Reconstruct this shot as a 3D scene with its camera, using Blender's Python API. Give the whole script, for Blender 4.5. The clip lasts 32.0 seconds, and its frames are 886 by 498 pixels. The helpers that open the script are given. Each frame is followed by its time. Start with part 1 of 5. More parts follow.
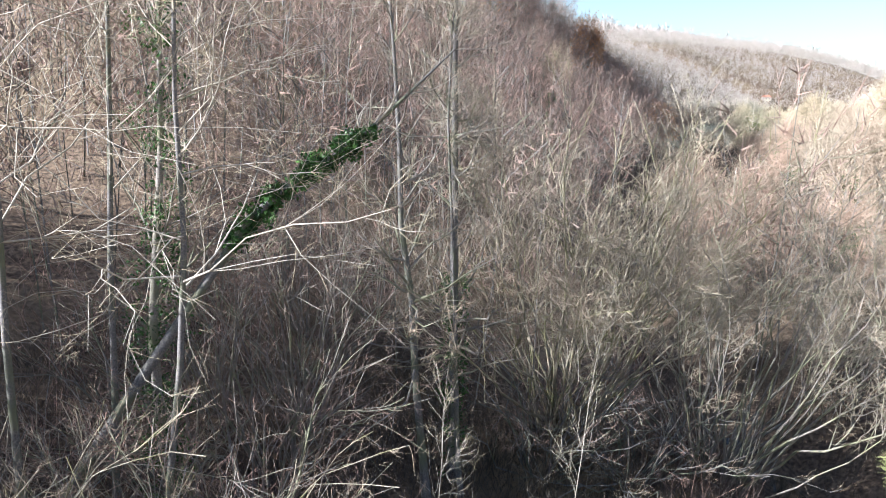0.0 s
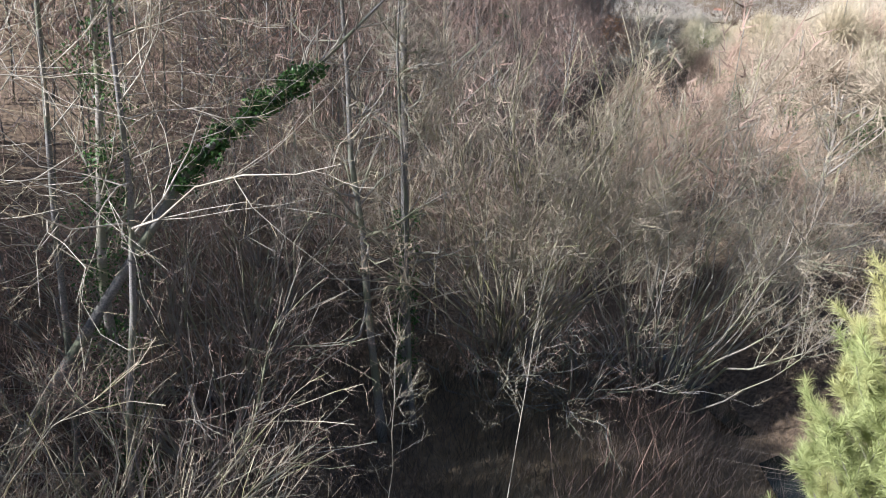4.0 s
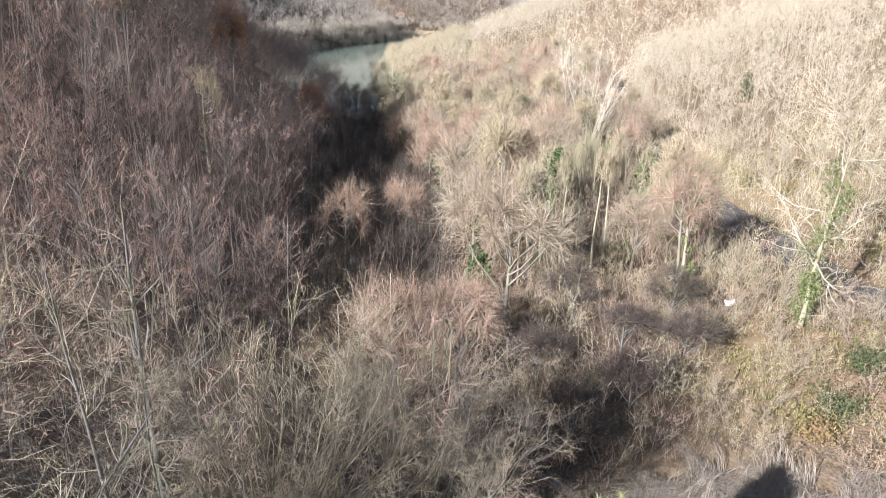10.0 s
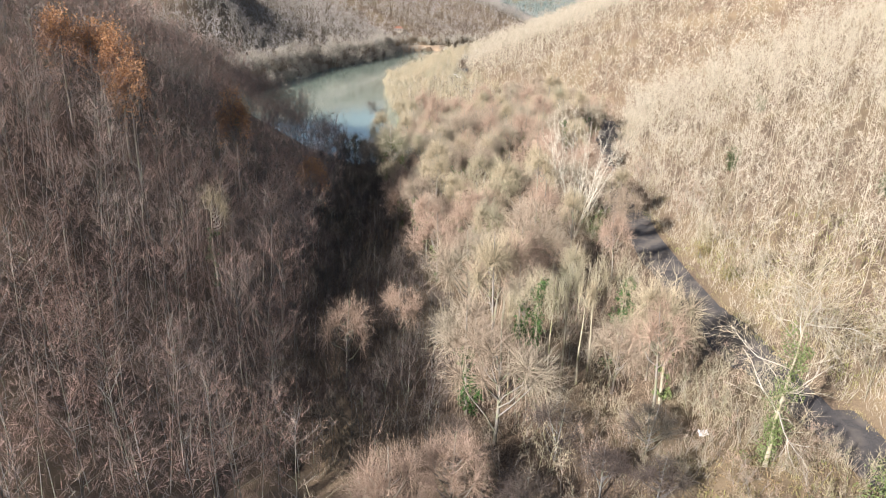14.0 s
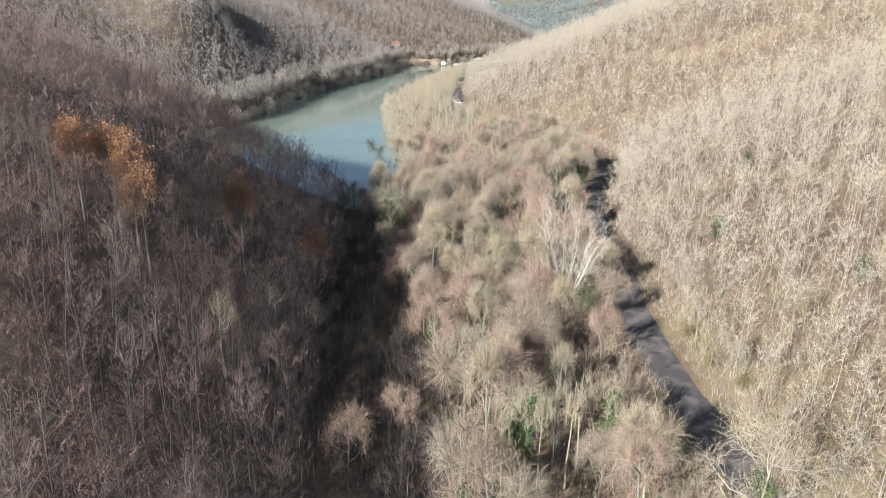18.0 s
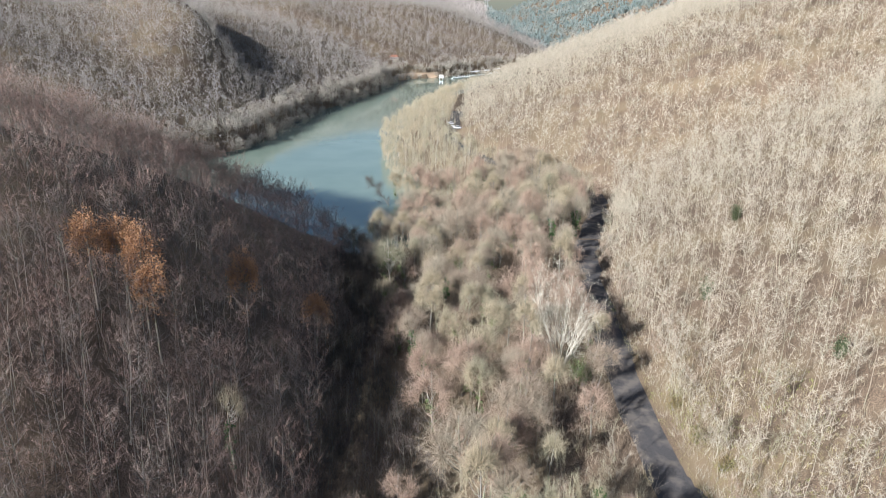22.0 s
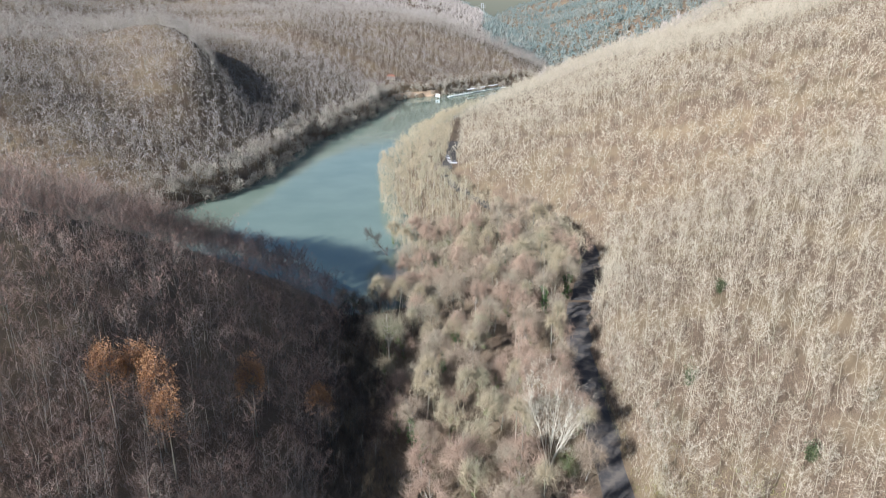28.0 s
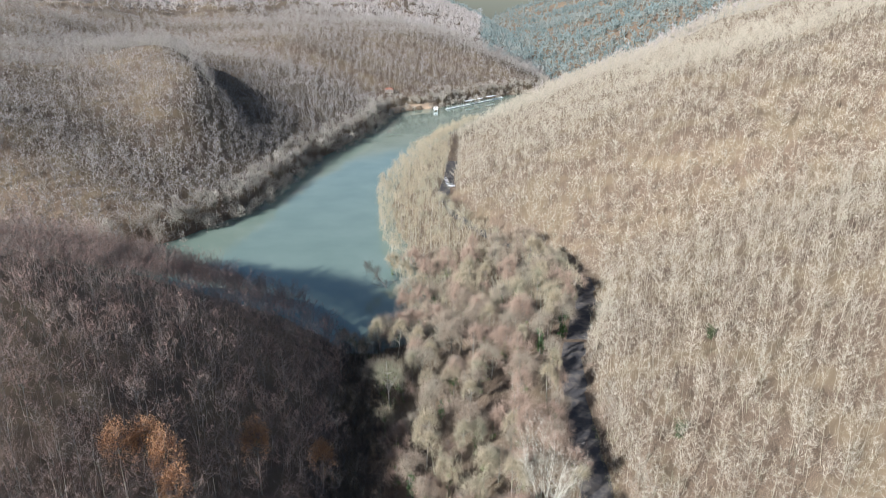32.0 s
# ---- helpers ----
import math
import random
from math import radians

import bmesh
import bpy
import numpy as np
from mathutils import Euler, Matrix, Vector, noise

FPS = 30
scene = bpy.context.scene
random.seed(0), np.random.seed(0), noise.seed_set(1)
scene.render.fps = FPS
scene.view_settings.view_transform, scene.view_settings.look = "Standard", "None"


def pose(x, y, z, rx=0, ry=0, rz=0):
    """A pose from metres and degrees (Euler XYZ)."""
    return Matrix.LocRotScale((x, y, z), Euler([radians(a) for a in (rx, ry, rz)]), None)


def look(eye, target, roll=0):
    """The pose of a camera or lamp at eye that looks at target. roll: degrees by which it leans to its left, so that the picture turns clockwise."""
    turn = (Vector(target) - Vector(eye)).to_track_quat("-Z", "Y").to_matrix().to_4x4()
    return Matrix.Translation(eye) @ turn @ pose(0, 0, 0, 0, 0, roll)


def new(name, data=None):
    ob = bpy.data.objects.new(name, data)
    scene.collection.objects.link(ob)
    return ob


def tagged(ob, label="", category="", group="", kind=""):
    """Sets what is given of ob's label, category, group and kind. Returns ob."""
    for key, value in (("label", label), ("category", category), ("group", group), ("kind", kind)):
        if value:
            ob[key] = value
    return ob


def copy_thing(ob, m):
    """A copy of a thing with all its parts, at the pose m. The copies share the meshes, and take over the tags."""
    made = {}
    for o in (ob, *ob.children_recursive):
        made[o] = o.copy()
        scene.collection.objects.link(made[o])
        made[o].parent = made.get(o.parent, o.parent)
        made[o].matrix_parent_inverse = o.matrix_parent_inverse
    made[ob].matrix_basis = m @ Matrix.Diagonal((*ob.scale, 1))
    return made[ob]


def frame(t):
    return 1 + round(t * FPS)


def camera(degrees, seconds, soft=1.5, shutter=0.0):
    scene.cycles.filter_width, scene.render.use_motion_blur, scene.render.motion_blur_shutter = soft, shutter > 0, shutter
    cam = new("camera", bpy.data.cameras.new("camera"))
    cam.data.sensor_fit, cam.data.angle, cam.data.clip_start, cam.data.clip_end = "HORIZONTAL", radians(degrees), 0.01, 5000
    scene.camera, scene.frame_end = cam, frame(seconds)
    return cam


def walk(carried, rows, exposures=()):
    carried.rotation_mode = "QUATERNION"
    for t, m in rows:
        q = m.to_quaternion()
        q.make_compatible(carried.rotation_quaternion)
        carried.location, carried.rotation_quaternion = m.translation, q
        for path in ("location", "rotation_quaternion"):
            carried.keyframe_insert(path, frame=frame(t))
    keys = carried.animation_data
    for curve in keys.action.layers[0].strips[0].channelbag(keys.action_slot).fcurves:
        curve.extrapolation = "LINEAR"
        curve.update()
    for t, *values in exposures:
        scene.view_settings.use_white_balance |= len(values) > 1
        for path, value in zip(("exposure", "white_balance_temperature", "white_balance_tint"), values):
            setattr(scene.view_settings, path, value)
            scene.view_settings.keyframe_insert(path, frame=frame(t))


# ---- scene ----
cam = camera(65.7, 32.0, 1.0)
METRES, EYE, TILT, LEAN, TURN = 90.0, 20.0, -13.4, -2.3, 29.25
ROWS = [
    (0.0, 0.0, 0.0, 0.0, -0.0, -0.0, 0.0),
    (0.5, -0.0002, -0.0015, 0.0071, 0.1, 0.14, -0.0),
    (1.0, -0.0006, -0.0018, 0.0077, 0.1, 0.47, -0.05),
    (1.5, -0.0006, -0.0018, 0.0076, 0.15, 3.68, -0.22),
    (2.0, -0.0004, -0.0018, 0.0072, 0.16, 7.7, -0.31),
    (2.5, 0.0001, -0.0019, 0.0067, 0.25, 8.56, -0.27),
    (3.0, 0.0004, -0.0021, 0.0063, 0.37, 1.97, -0.24),
    (3.5, 0.0004, -0.0024, 0.0062, 0.55, -5.4, -0.2),
    (5.5, 0.0002, -0.0063, 0.0148, -26.14, -9.12, 5.72),
    (6.0, -0.0, -0.007, 0.0197, -27.45, -9.12, 6.02),
    (6.5, -0.0, -0.0089, 0.0296, -27.42, -9.06, 5.94),
    (7.0, -0.0001, -0.011, 0.0402, -27.45, -9.02, 5.89),
    (7.5, -0.0005, -0.0135, 0.0522, -27.47, -9.02, 5.8),
    (8.0, -0.0009, -0.0164, 0.0669, -27.51, -8.99, 5.74),
    (8.5, -0.0014, -0.0197, 0.0853, -27.55, -8.98, 5.71),
    (9.0, -0.0022, -0.0235, 0.1041, -27.58, -8.95, 5.71),
    (9.5, -0.0029, -0.0272, 0.1228, -27.59, -8.98, 5.73),
    (10.0, -0.0029, -0.0319, 0.1416, -27.55, -9.02, 5.78),
    (10.5, -0.002, -0.0366, 0.1603, -27.53, -9.06, 5.84),
    (11.0, -0.0012, -0.0412, 0.1789, -27.54, -9.07, 5.92),
    (11.5, -0.0003, -0.0458, 0.1972, -27.56, -9.09, 5.99),
    (12.0, 0.0005, -0.0504, 0.2154, -27.57, -9.09, 6.05),
    (12.5, 0.001, -0.0548, 0.2333, -27.59, -9.08, 6.1),
    (13.0, 0.0016, -0.0598, 0.2515, -27.61, -9.06, 6.14),
    (13.5, 0.0027, -0.0649, 0.2696, -27.57, -9.07, 6.2),
    (14.0, 0.003, -0.0691, 0.2882, -27.6, -9.08, 6.24),
    (14.5, 0.0036, -0.0734, 0.3068, -27.62, -9.12, 6.27),
    (16.5, 0.0072, -0.0905, 0.3816, -27.67, -9.17, 6.49),
    (17.0, 0.0077, -0.0951, 0.4003, -27.7, -9.18, 6.55),
    (17.5, 0.0086, -0.0995, 0.4189, -27.71, -9.2, 6.6),
    (18.0, 0.0093, -0.104, 0.4378, -27.73, -9.21, 6.63),
    (18.5, 0.0103, -0.1085, 0.4567, -27.73, -9.22, 6.68),
    (19.0, 0.0107, -0.1131, 0.4758, -27.75, -9.23, 6.71),
    (19.5, 0.0121, -0.1174, 0.4938, -27.75, -9.24, 6.76),
    (20.0, 0.0129, -0.1224, 0.5128, -27.76, -9.26, 6.8),
    (20.5, 0.0132, -0.1274, 0.5316, -27.78, -9.28, 6.85),
    (21.0, 0.0138, -0.1317, 0.5504, -27.81, -9.29, 6.9),
    (21.5, 0.0161, -0.1371, 0.5685, -27.78, -9.3, 6.97),
    (22.0, 0.0169, -0.1419, 0.5877, -27.8, -9.34, 7.03),
    (22.5, 0.0171, -0.146, 0.6062, -27.84, -9.35, 7.07),
    (23.0, 0.0185, -0.1505, 0.6248, -27.84, -9.36, 7.14),
    (23.5, 0.0195, -0.1552, 0.6432, -27.85, -9.38, 7.17),
    (24.0, 0.0198, -0.1598, 0.6627, -27.88, -9.42, 7.22),
    (24.5, 0.0215, -0.1644, 0.6815, -27.88, -9.43, 7.26),
    (25.0, 0.0225, -0.1682, 0.7003, -27.91, -9.45, 7.33),
    (25.5, 0.0241, -0.173, 0.7189, -27.91, -9.48, 7.38),
    (27.5, 0.0282, -0.1912, 0.7958, -27.99, -9.63, 7.58),
    (28.0, 0.0296, -0.196, 0.8149, -28.0, -9.65, 7.63),
    (28.5, 0.0306, -0.2, 0.834, -28.02, -9.68, 7.69),
    (29.0, 0.032, -0.2053, 0.8534, -28.03, -9.71, 7.74),
    (29.5, 0.0334, -0.2095, 0.8721, -28.04, -9.71, 7.78),
    (30.0, 0.0348, -0.2142, 0.8915, -28.05, -9.75, 7.84),
    (30.5, 0.0368, -0.2184, 0.9103, -28.06, -9.77, 7.88),
    (31.0, 0.0377, -0.2229, 0.9294, -28.08, -9.8, 7.92),
    (31.5, 0.0393, -0.2278, 0.9491, -28.09, -9.83, 7.97),
    (32.0, 0.0406, -0.2316, 0.9675, -28.11, -9.85, 8.02),
]
EXPOSURES = [(0, 2.1, 5700, 12), (2.1, 1.8, 5850, 12), (3.0, 1.35, 5800, 12), (3.5, 1.45, 5800, 12), (6, 1.85, 5750, 12), (9, 1.65, 5850, 14), (13, 1.45, 6350, 14), (17, 1.3, 6000, 12), (21, 1.22, 5800, 10), (32, 1.13, 5700, 10)]
walk(cam, [(t, pose(0, 0, EYE, TILT, LEAN, TURN) @ pose(METRES * x, METRES * y, METRES * z, 90 + pitch, roll, yaw)) for t, x, y, z, yaw, pitch, roll in ROWS], EXPOSURES)

# ---- world and sun ----
SUN_TRAVEL = Vector((0.66, 0.75, 0.0)).normalized()      # way the shadows fall on level ground
SUN_HEIGHT = radians(25.2)
world = bpy.data.worlds.new("world")
scene.world = world
world.use_nodes = True
wn = world.node_tree
sky = wn.nodes.new("ShaderNodeTexSky")
sky.sky_type, sky.sun_disc = "NISHITA", False
sky.sun_elevation = SUN_HEIGHT
sky.sun_rotation = math.atan2(-SUN_TRAVEL.x, -SUN_TRAVEL.y)
sky.air_density, sky.dust_density, sky.ozone_density = 1.0, 1.0, 1.0
wn.links.new(sky.outputs["Color"], wn.nodes["Background"].inputs["Color"])
wn.nodes["Background"].inputs["Strength"].default_value = 0.05
lamp = bpy.data.lights.new("sun", "SUN")
lamp.energy, lamp.angle, lamp.color = 5.0, radians(0.55), (1.0, 0.965, 0.92)
sun = new("sun", lamp)
down = Vector((SUN_TRAVEL.x * math.cos(SUN_HEIGHT), SUN_TRAVEL.y * math.cos(SUN_HEIGHT), -math.sin(SUN_HEIGHT)))
sun.matrix_world = look(Vector((-60, -70, 120)), Vector((-60, -70, 120)) + down)


# ---- materials ----
def material(name, dark, light, size=1.0, fine=12.0, rough=0.85, bump=0.3, third=None, patch=0.12, metal=0.0, sheen=0.0, through_light=0.0):
    """A rough natural surface: two tones mixed by fine grain, a third tone in broad patches, fine relief. size in metres."""
    m = bpy.data.materials.new(name)
    m.use_nodes = True
    nt = m.node_tree
    N, L = nt.nodes, nt.links
    bsdf = N["Principled BSDF"]
    geo = N.new("ShaderNodeNewGeometry")
    grain = N.new("ShaderNodeTexNoise")
    grain.inputs["Scale"].default_value, grain.inputs["Detail"].default_value = fine / size, 5.0
    L.new(geo.outputs["Position"], grain.inputs["Vector"])
    spread = N.new("ShaderNodeMapRange")
    spread.inputs[1].default_value, spread.inputs[2].default_value = 0.32, 0.68
    L.new(grain.outputs["Fac"], spread.inputs[0])
    mix = N.new("ShaderNodeMix")
    mix.data_type = "RGBA"
    mix.inputs[6].default_value, mix.inputs[7].default_value = (*dark, 1), (*light, 1)
    L.new(spread.outputs[0], mix.inputs[0])
    colour = mix.outputs[2]
    if third:
        broad = N.new("ShaderNodeTexNoise")
        broad.inputs["Scale"].default_value, broad.inputs["Detail"].default_value = patch / size, 3.0
        L.new(geo.outputs["Position"], broad.inputs["Vector"])
        cut = N.new("ShaderNodeMapRange")
        cut.inputs[1].default_value, cut.inputs[2].default_value = 0.46, 0.62
        L.new(broad.outputs["Fac"], cut.inputs[0])
        over = N.new("ShaderNodeMix")
        over.data_type = "RGBA"
        over.inputs[7].default_value = (*third, 1)
        L.new(cut.outputs[0], over.inputs[0])
        L.new(colour, over.inputs[6])
        colour = over.outputs[2]
    L.new(colour, bsdf.inputs["Base Color"])
    bsdf.inputs["Roughness"].default_value, bsdf.inputs["Metallic"].default_value = rough, metal
    bsdf.inputs["Specular IOR Level"].default_value = 0.25
    if bump:
        rel = N.new("ShaderNodeBump")
        rel.inputs["Strength"].default_value, rel.inputs["Distance"].default_value = bump, 0.05 * size
        L.new(grain.outputs["Fac"], rel.inputs["Height"])
        L.new(rel.outputs["Normal"], bsdf.inputs["Normal"])
    if through_light:
        leaf = N.new("ShaderNodeBsdfTranslucent")
        L.new(colour, leaf.inputs["Color"])
        both = N.new("ShaderNodeMixShader")
        both.inputs[0].default_value = through_light
        L.new(bsdf.outputs[0], both.inputs[1])
        L.new(leaf.outputs[0], both.inputs[2])
        L.new(both.outputs[0], N["Material Output"].inputs["Surface"])
    return m


M_LITTER = material("leaf_litter", (0.065, 0.045, 0.031), (0.24, 0.172, 0.112), 1.0, 5.0, 0.95, 0.8, (0.19, 0.14, 0.085), 0.06)
M_ASPHALT = material("worn_asphalt", (0.055, 0.05, 0.048), (0.10, 0.092, 0.088), 1.0, 9.0, 0.9, 0.25, (0.15, 0.128, 0.108), 0.35)
M_CONCRETE = material("weathered_concrete", (0.30, 0.29, 0.27), (0.45, 0.43, 0.40), 0.5, 8.0, 0.9, 0.3)
M_BARK = material("grey_bark", (0.13, 0.115, 0.10), (0.30, 0.27, 0.23), 0.3, 8.0, 0.9, 0.5, (0.19, 0.19, 0.12), 0.25)
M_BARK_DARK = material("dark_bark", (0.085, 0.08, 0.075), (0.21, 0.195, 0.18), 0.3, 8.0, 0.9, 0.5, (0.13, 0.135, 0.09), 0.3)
M_BARK_PALE = material("pale_bark", (0.30, 0.265, 0.21), (0.53, 0.48, 0.40), 0.3, 6.0, 0.85, 0.3, (0.28, 0.25, 0.19), 0.25)
M_BARK_WHITE = material("white_bark", (0.42, 0.38, 0.30), (0.62, 0.57, 0.47), 0.3, 6.0, 0.85, 0.2, (0.42, 0.39, 0.31), 0.25)
M_BARK_MOSSY = material("mossy_bark", (0.19, 0.165, 0.115), (0.43, 0.38, 0.28), 0.3, 8.0, 0.9, 0.4, (0.19, 0.18, 0.09), 0.3)
M_TWIG = material("brown_twigs", (0.19, 0.145, 0.10), (0.38, 0.30, 0.22), 1.0, 2.0, 0.85, 0.0, (0.30, 0.255, 0.185), 0.12)
# far woods only: aerial haze is put into this grey twig colour
M_TWIG_HAZE = material("haze_grey_twigs", (0.23, 0.20, 0.178), (0.42, 0.375, 0.34), 1.0, 0.6, 0.85, 0.0, (0.31, 0.27, 0.235), 0.04)
M_TWIG_PALE = material("beige_twigs", (0.24, 0.195, 0.125), (0.45, 0.375, 0.25), 1.0, 2.0, 0.85, 0.0, (0.28, 0.255, 0.17), 0.10)
# near-black twigs: shade of gorge, hollow and stream bank put into the colour
M_TWIG_DARK_SHADE = material("dark_shade_twigs", (0.05, 0.038, 0.032), (0.12, 0.093, 0.078), 1.0, 2.0, 0.9, 0.0, (0.07, 0.06, 0.045), 0.12)
M_TWIG_TAN = material("tan_twigs", (0.29, 0.245, 0.18), (0.48, 0.42, 0.32), 1.0, 1.0, 0.85, 0.0, (0.38, 0.335, 0.255), 0.06)
M_TWIG_SHORE = material("shoreline_twigs", (0.30, 0.265, 0.21), (0.48, 0.43, 0.35), 1.0, 0.5, 0.85, 0.0, (0.30, 0.255, 0.20), 0.05)
M_BARK_TAN = material("tan_bark", (0.20, 0.165, 0.12), (0.40, 0.34, 0.26), 0.3, 6.0, 0.85, 0.3, (0.22, 0.21, 0.14), 0.05)
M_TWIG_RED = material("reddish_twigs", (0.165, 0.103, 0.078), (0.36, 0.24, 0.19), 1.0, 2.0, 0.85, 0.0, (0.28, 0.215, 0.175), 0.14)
M_TWIG_WHITE = material("white_twigs", (0.50, 0.45, 0.345), (0.68, 0.62, 0.50), 1.0, 2.0, 0.8, 0.0)
M_TWIG_PINK = material("budding_twigs", (0.24, 0.165, 0.115), (0.43, 0.315, 0.235), 1.0, 3.0, 0.85, 0.0)
M_RUSSET = material("russet_leaves", (0.34, 0.165, 0.075), (0.52, 0.31, 0.16), 1.0, 3.0, 0.8, 0.0, through_light=0.3)
M_IVY = material("ivy_leaves", (0.022, 0.055, 0.016), (0.075, 0.15, 0.035), 1.0, 4.0, 0.45, 0.0, through_light=0.15)
M_IVY_LIGHT = material("light_ivy_leaves", (0.075, 0.105, 0.035), (0.19, 0.225, 0.085), 1.0, 4.0, 0.55, 0.0, through_light=0.2)
M_NEEDLE = material("pine_needles", (0.25, 0.28, 0.105), (0.42, 0.45, 0.20), 1.0, 1.5, 0.6, 0.0, (0.44, 0.42, 0.19), 0.35, through_light=0.35)
M_EVERGREEN = material("dark_evergreen", (0.045, 0.06, 0.028), (0.11, 0.125, 0.055), 1.0, 3.0, 0.7, 0.0, through_light=0.15)
M_REED = material("dry_reeds", (0.14, 0.12, 0.097), (0.36, 0.31, 0.25), 1.0, 4.0, 0.8, 0.0, (0.25, 0.205, 0.16), 0.5)
M_GRASS = material("winter_grass", (0.19, 0.155, 0.07), (0.39, 0.32, 0.18), 1.0, 3.0, 0.85, 0.0, (0.22, 0.225, 0.075), 0.2, through_light=0.15)
M_BRAMBLE = material("bramble_leaves", (0.10, 0.09, 0.035), (0.25, 0.22, 0.09), 1.0, 3.0, 0.8, 0.0, (0.25, 0.17, 0.09), 0.35, through_light=0.15)
M_WHITE = material("white_paint", (0.66, 0.66, 0.64), (0.8, 0.8, 0.78), 0.5, 6.0, 0.6, 0.05)
M_ROOF = material("red_roof", (0.22, 0.09, 0.06), (0.36, 0.16, 0.10), 0.5, 6.0, 0.8, 0.2)
M_TIMBER = material("weathered_timber", (0.20, 0.16, 0.12), (0.36, 0.31, 0.25), 0.4, 8.0, 0.85, 0.3)
M_SAND = material("bare_earth", (0.36, 0.25, 0.16), (0.55, 0.41, 0.28), 1.0, 4.0, 0.95, 0.4)
M_STEEL = material("galvanised_steel", (0.40, 0.41, 0.42), (0.52, 0.53, 0.54), 0.5, 6.0, 0.5, 0.0, metal=0.6)
M_CARPAINT = material("car_paint", (0.62, 0.63, 0.64), (0.7, 0.7, 0.7), 1.0, 3.0, 0.3, 0.0)
M_GLASS = material("dark_glass", (0.02, 0.025, 0.03), (0.03, 0.035, 0.04), 1.0, 3.0, 0.08, 0.0)
M_RUBBER = material("tyre_rubber", (0.02, 0.02, 0.02), (0.035, 0.035, 0.035), 0.2, 6.0, 0.9, 0.1)

M_STREAM = material("stream_water", (0.02, 0.024, 0.018), (0.03, 0.034, 0.026), 1.0, 0.5, 0.05, 0.0)
# conifer green paled and blued: distance haze is part of this colour
M_CONIFER_HAZE = material("haze_blue_conifers", (0.09, 0.12, 0.11), (0.18, 0.215, 0.20), 1.0, 0.3, 0.8, 0.0, (0.20, 0.21, 0.18), 0.02)
M_WATER = material("lake_water", (0.15, 0.195, 0.15), (0.18, 0.225, 0.175), 1.0, 0.05, 0.06, 0.0)
wnode = M_WATER.node_tree
wave = wnode.nodes.new("ShaderNodeTexNoise")
wave.inputs["Scale"].default_value, wave.inputs["Detail"].default_value = 1.6, 4.0
wbump = wnode.nodes.new("ShaderNodeBump")
wbump.inputs["Strength"].default_value, wbump.inputs["Distance"].default_value = 0.12, 0.05
wgeo = wnode.nodes.new("ShaderNodeNewGeometry")
wnode.links.new(wgeo.outputs["Position"], wave.inputs["Vector"])
wnode.links.new(wave.outputs["Fac"], wbump.inputs["Height"])
wnode.links.new(wbump.outputs["Normal"], wnode.nodes["Principled BSDF"].inputs["Normal"])
wnode.nodes["Principled BSDF"].inputs["Specular IOR Level"].default_value = 0.5

# ---- the lie of the land: x across the valley, y up the view, lake at z = 2 ----
LAKE = 2.0
rng = np.random.default_rng(7)


def ramp(a, b, v):
    t = np.clip((v - a) / (b - a), 0.0, 1.0)
    return t * t * (3 - 2 * t)


def swell(x, y, size, seed):
    """Soft rolling relief from a few crossed waves, -1 to 1."""
    r = np.random.default_rng(seed)
    total = 0.0
    for k in range(6):
        a, p, f = r.uniform(0, 2 * np.pi), r.uniform(0, 6.28), r.uniform(0.6, 1.7) / size
        total = total + np.sin((x * np.cos(a) + y * np.sin(a)) * f * 2 * np.pi + p)
    return total / 3.5


def bank_left(y):
    return np.interp(y, [-400, 0, 25, 45, 55, 75, 110, 150, 182, 194, 200, 215, 235, 255, 275, 297, 340, 448, 482, 582, 645, 665, 684, 722, 766, 830, 1000, 2600],
                     [-1, 3, 1.5, -10, -16, -17, -20, -24, -28, -30, -34, -50, -86, -122, -138, -120, -98, -87, -77, -55, -50, -36, -9, 20, 58, 126, 130, 120])


def bank_right(y):
    return np.interp(y, [-400, 0, 25, 45, 55, 75, 110, 150, 182, 194, 202, 212, 245, 267, 319, 366, 392, 484, 584, 693, 766, 830, 1000, 2600],
                     [6, 9, 6, -5, -12, -12, -15, -19, -22, -22, -18, -12, -18, -23, -33, -38, -39, -25, 8, 66, 110, 135, 134, 124])


def road_x(y):
    return np.interp(y, [-400, 0, 40, 70, 95, 130, 170, 193, 220, 236, 250, 264, 285, 310, 345, 375, 484, 584, 700, 830, 1000, 2600],
                     [60, 52, 40, 33.4, 32.6, 33.4, 36.5, 43, 51, 52, 46, 33, 19, 8, -1, 3, 8, 42, 105, 165, 160, 150])


def road_z(y):
    return np.interp(y, [-400, 60, 130, 260, 400, 2600], [9.0, 9.2, 9.6, 9.6, 8.5, 14])


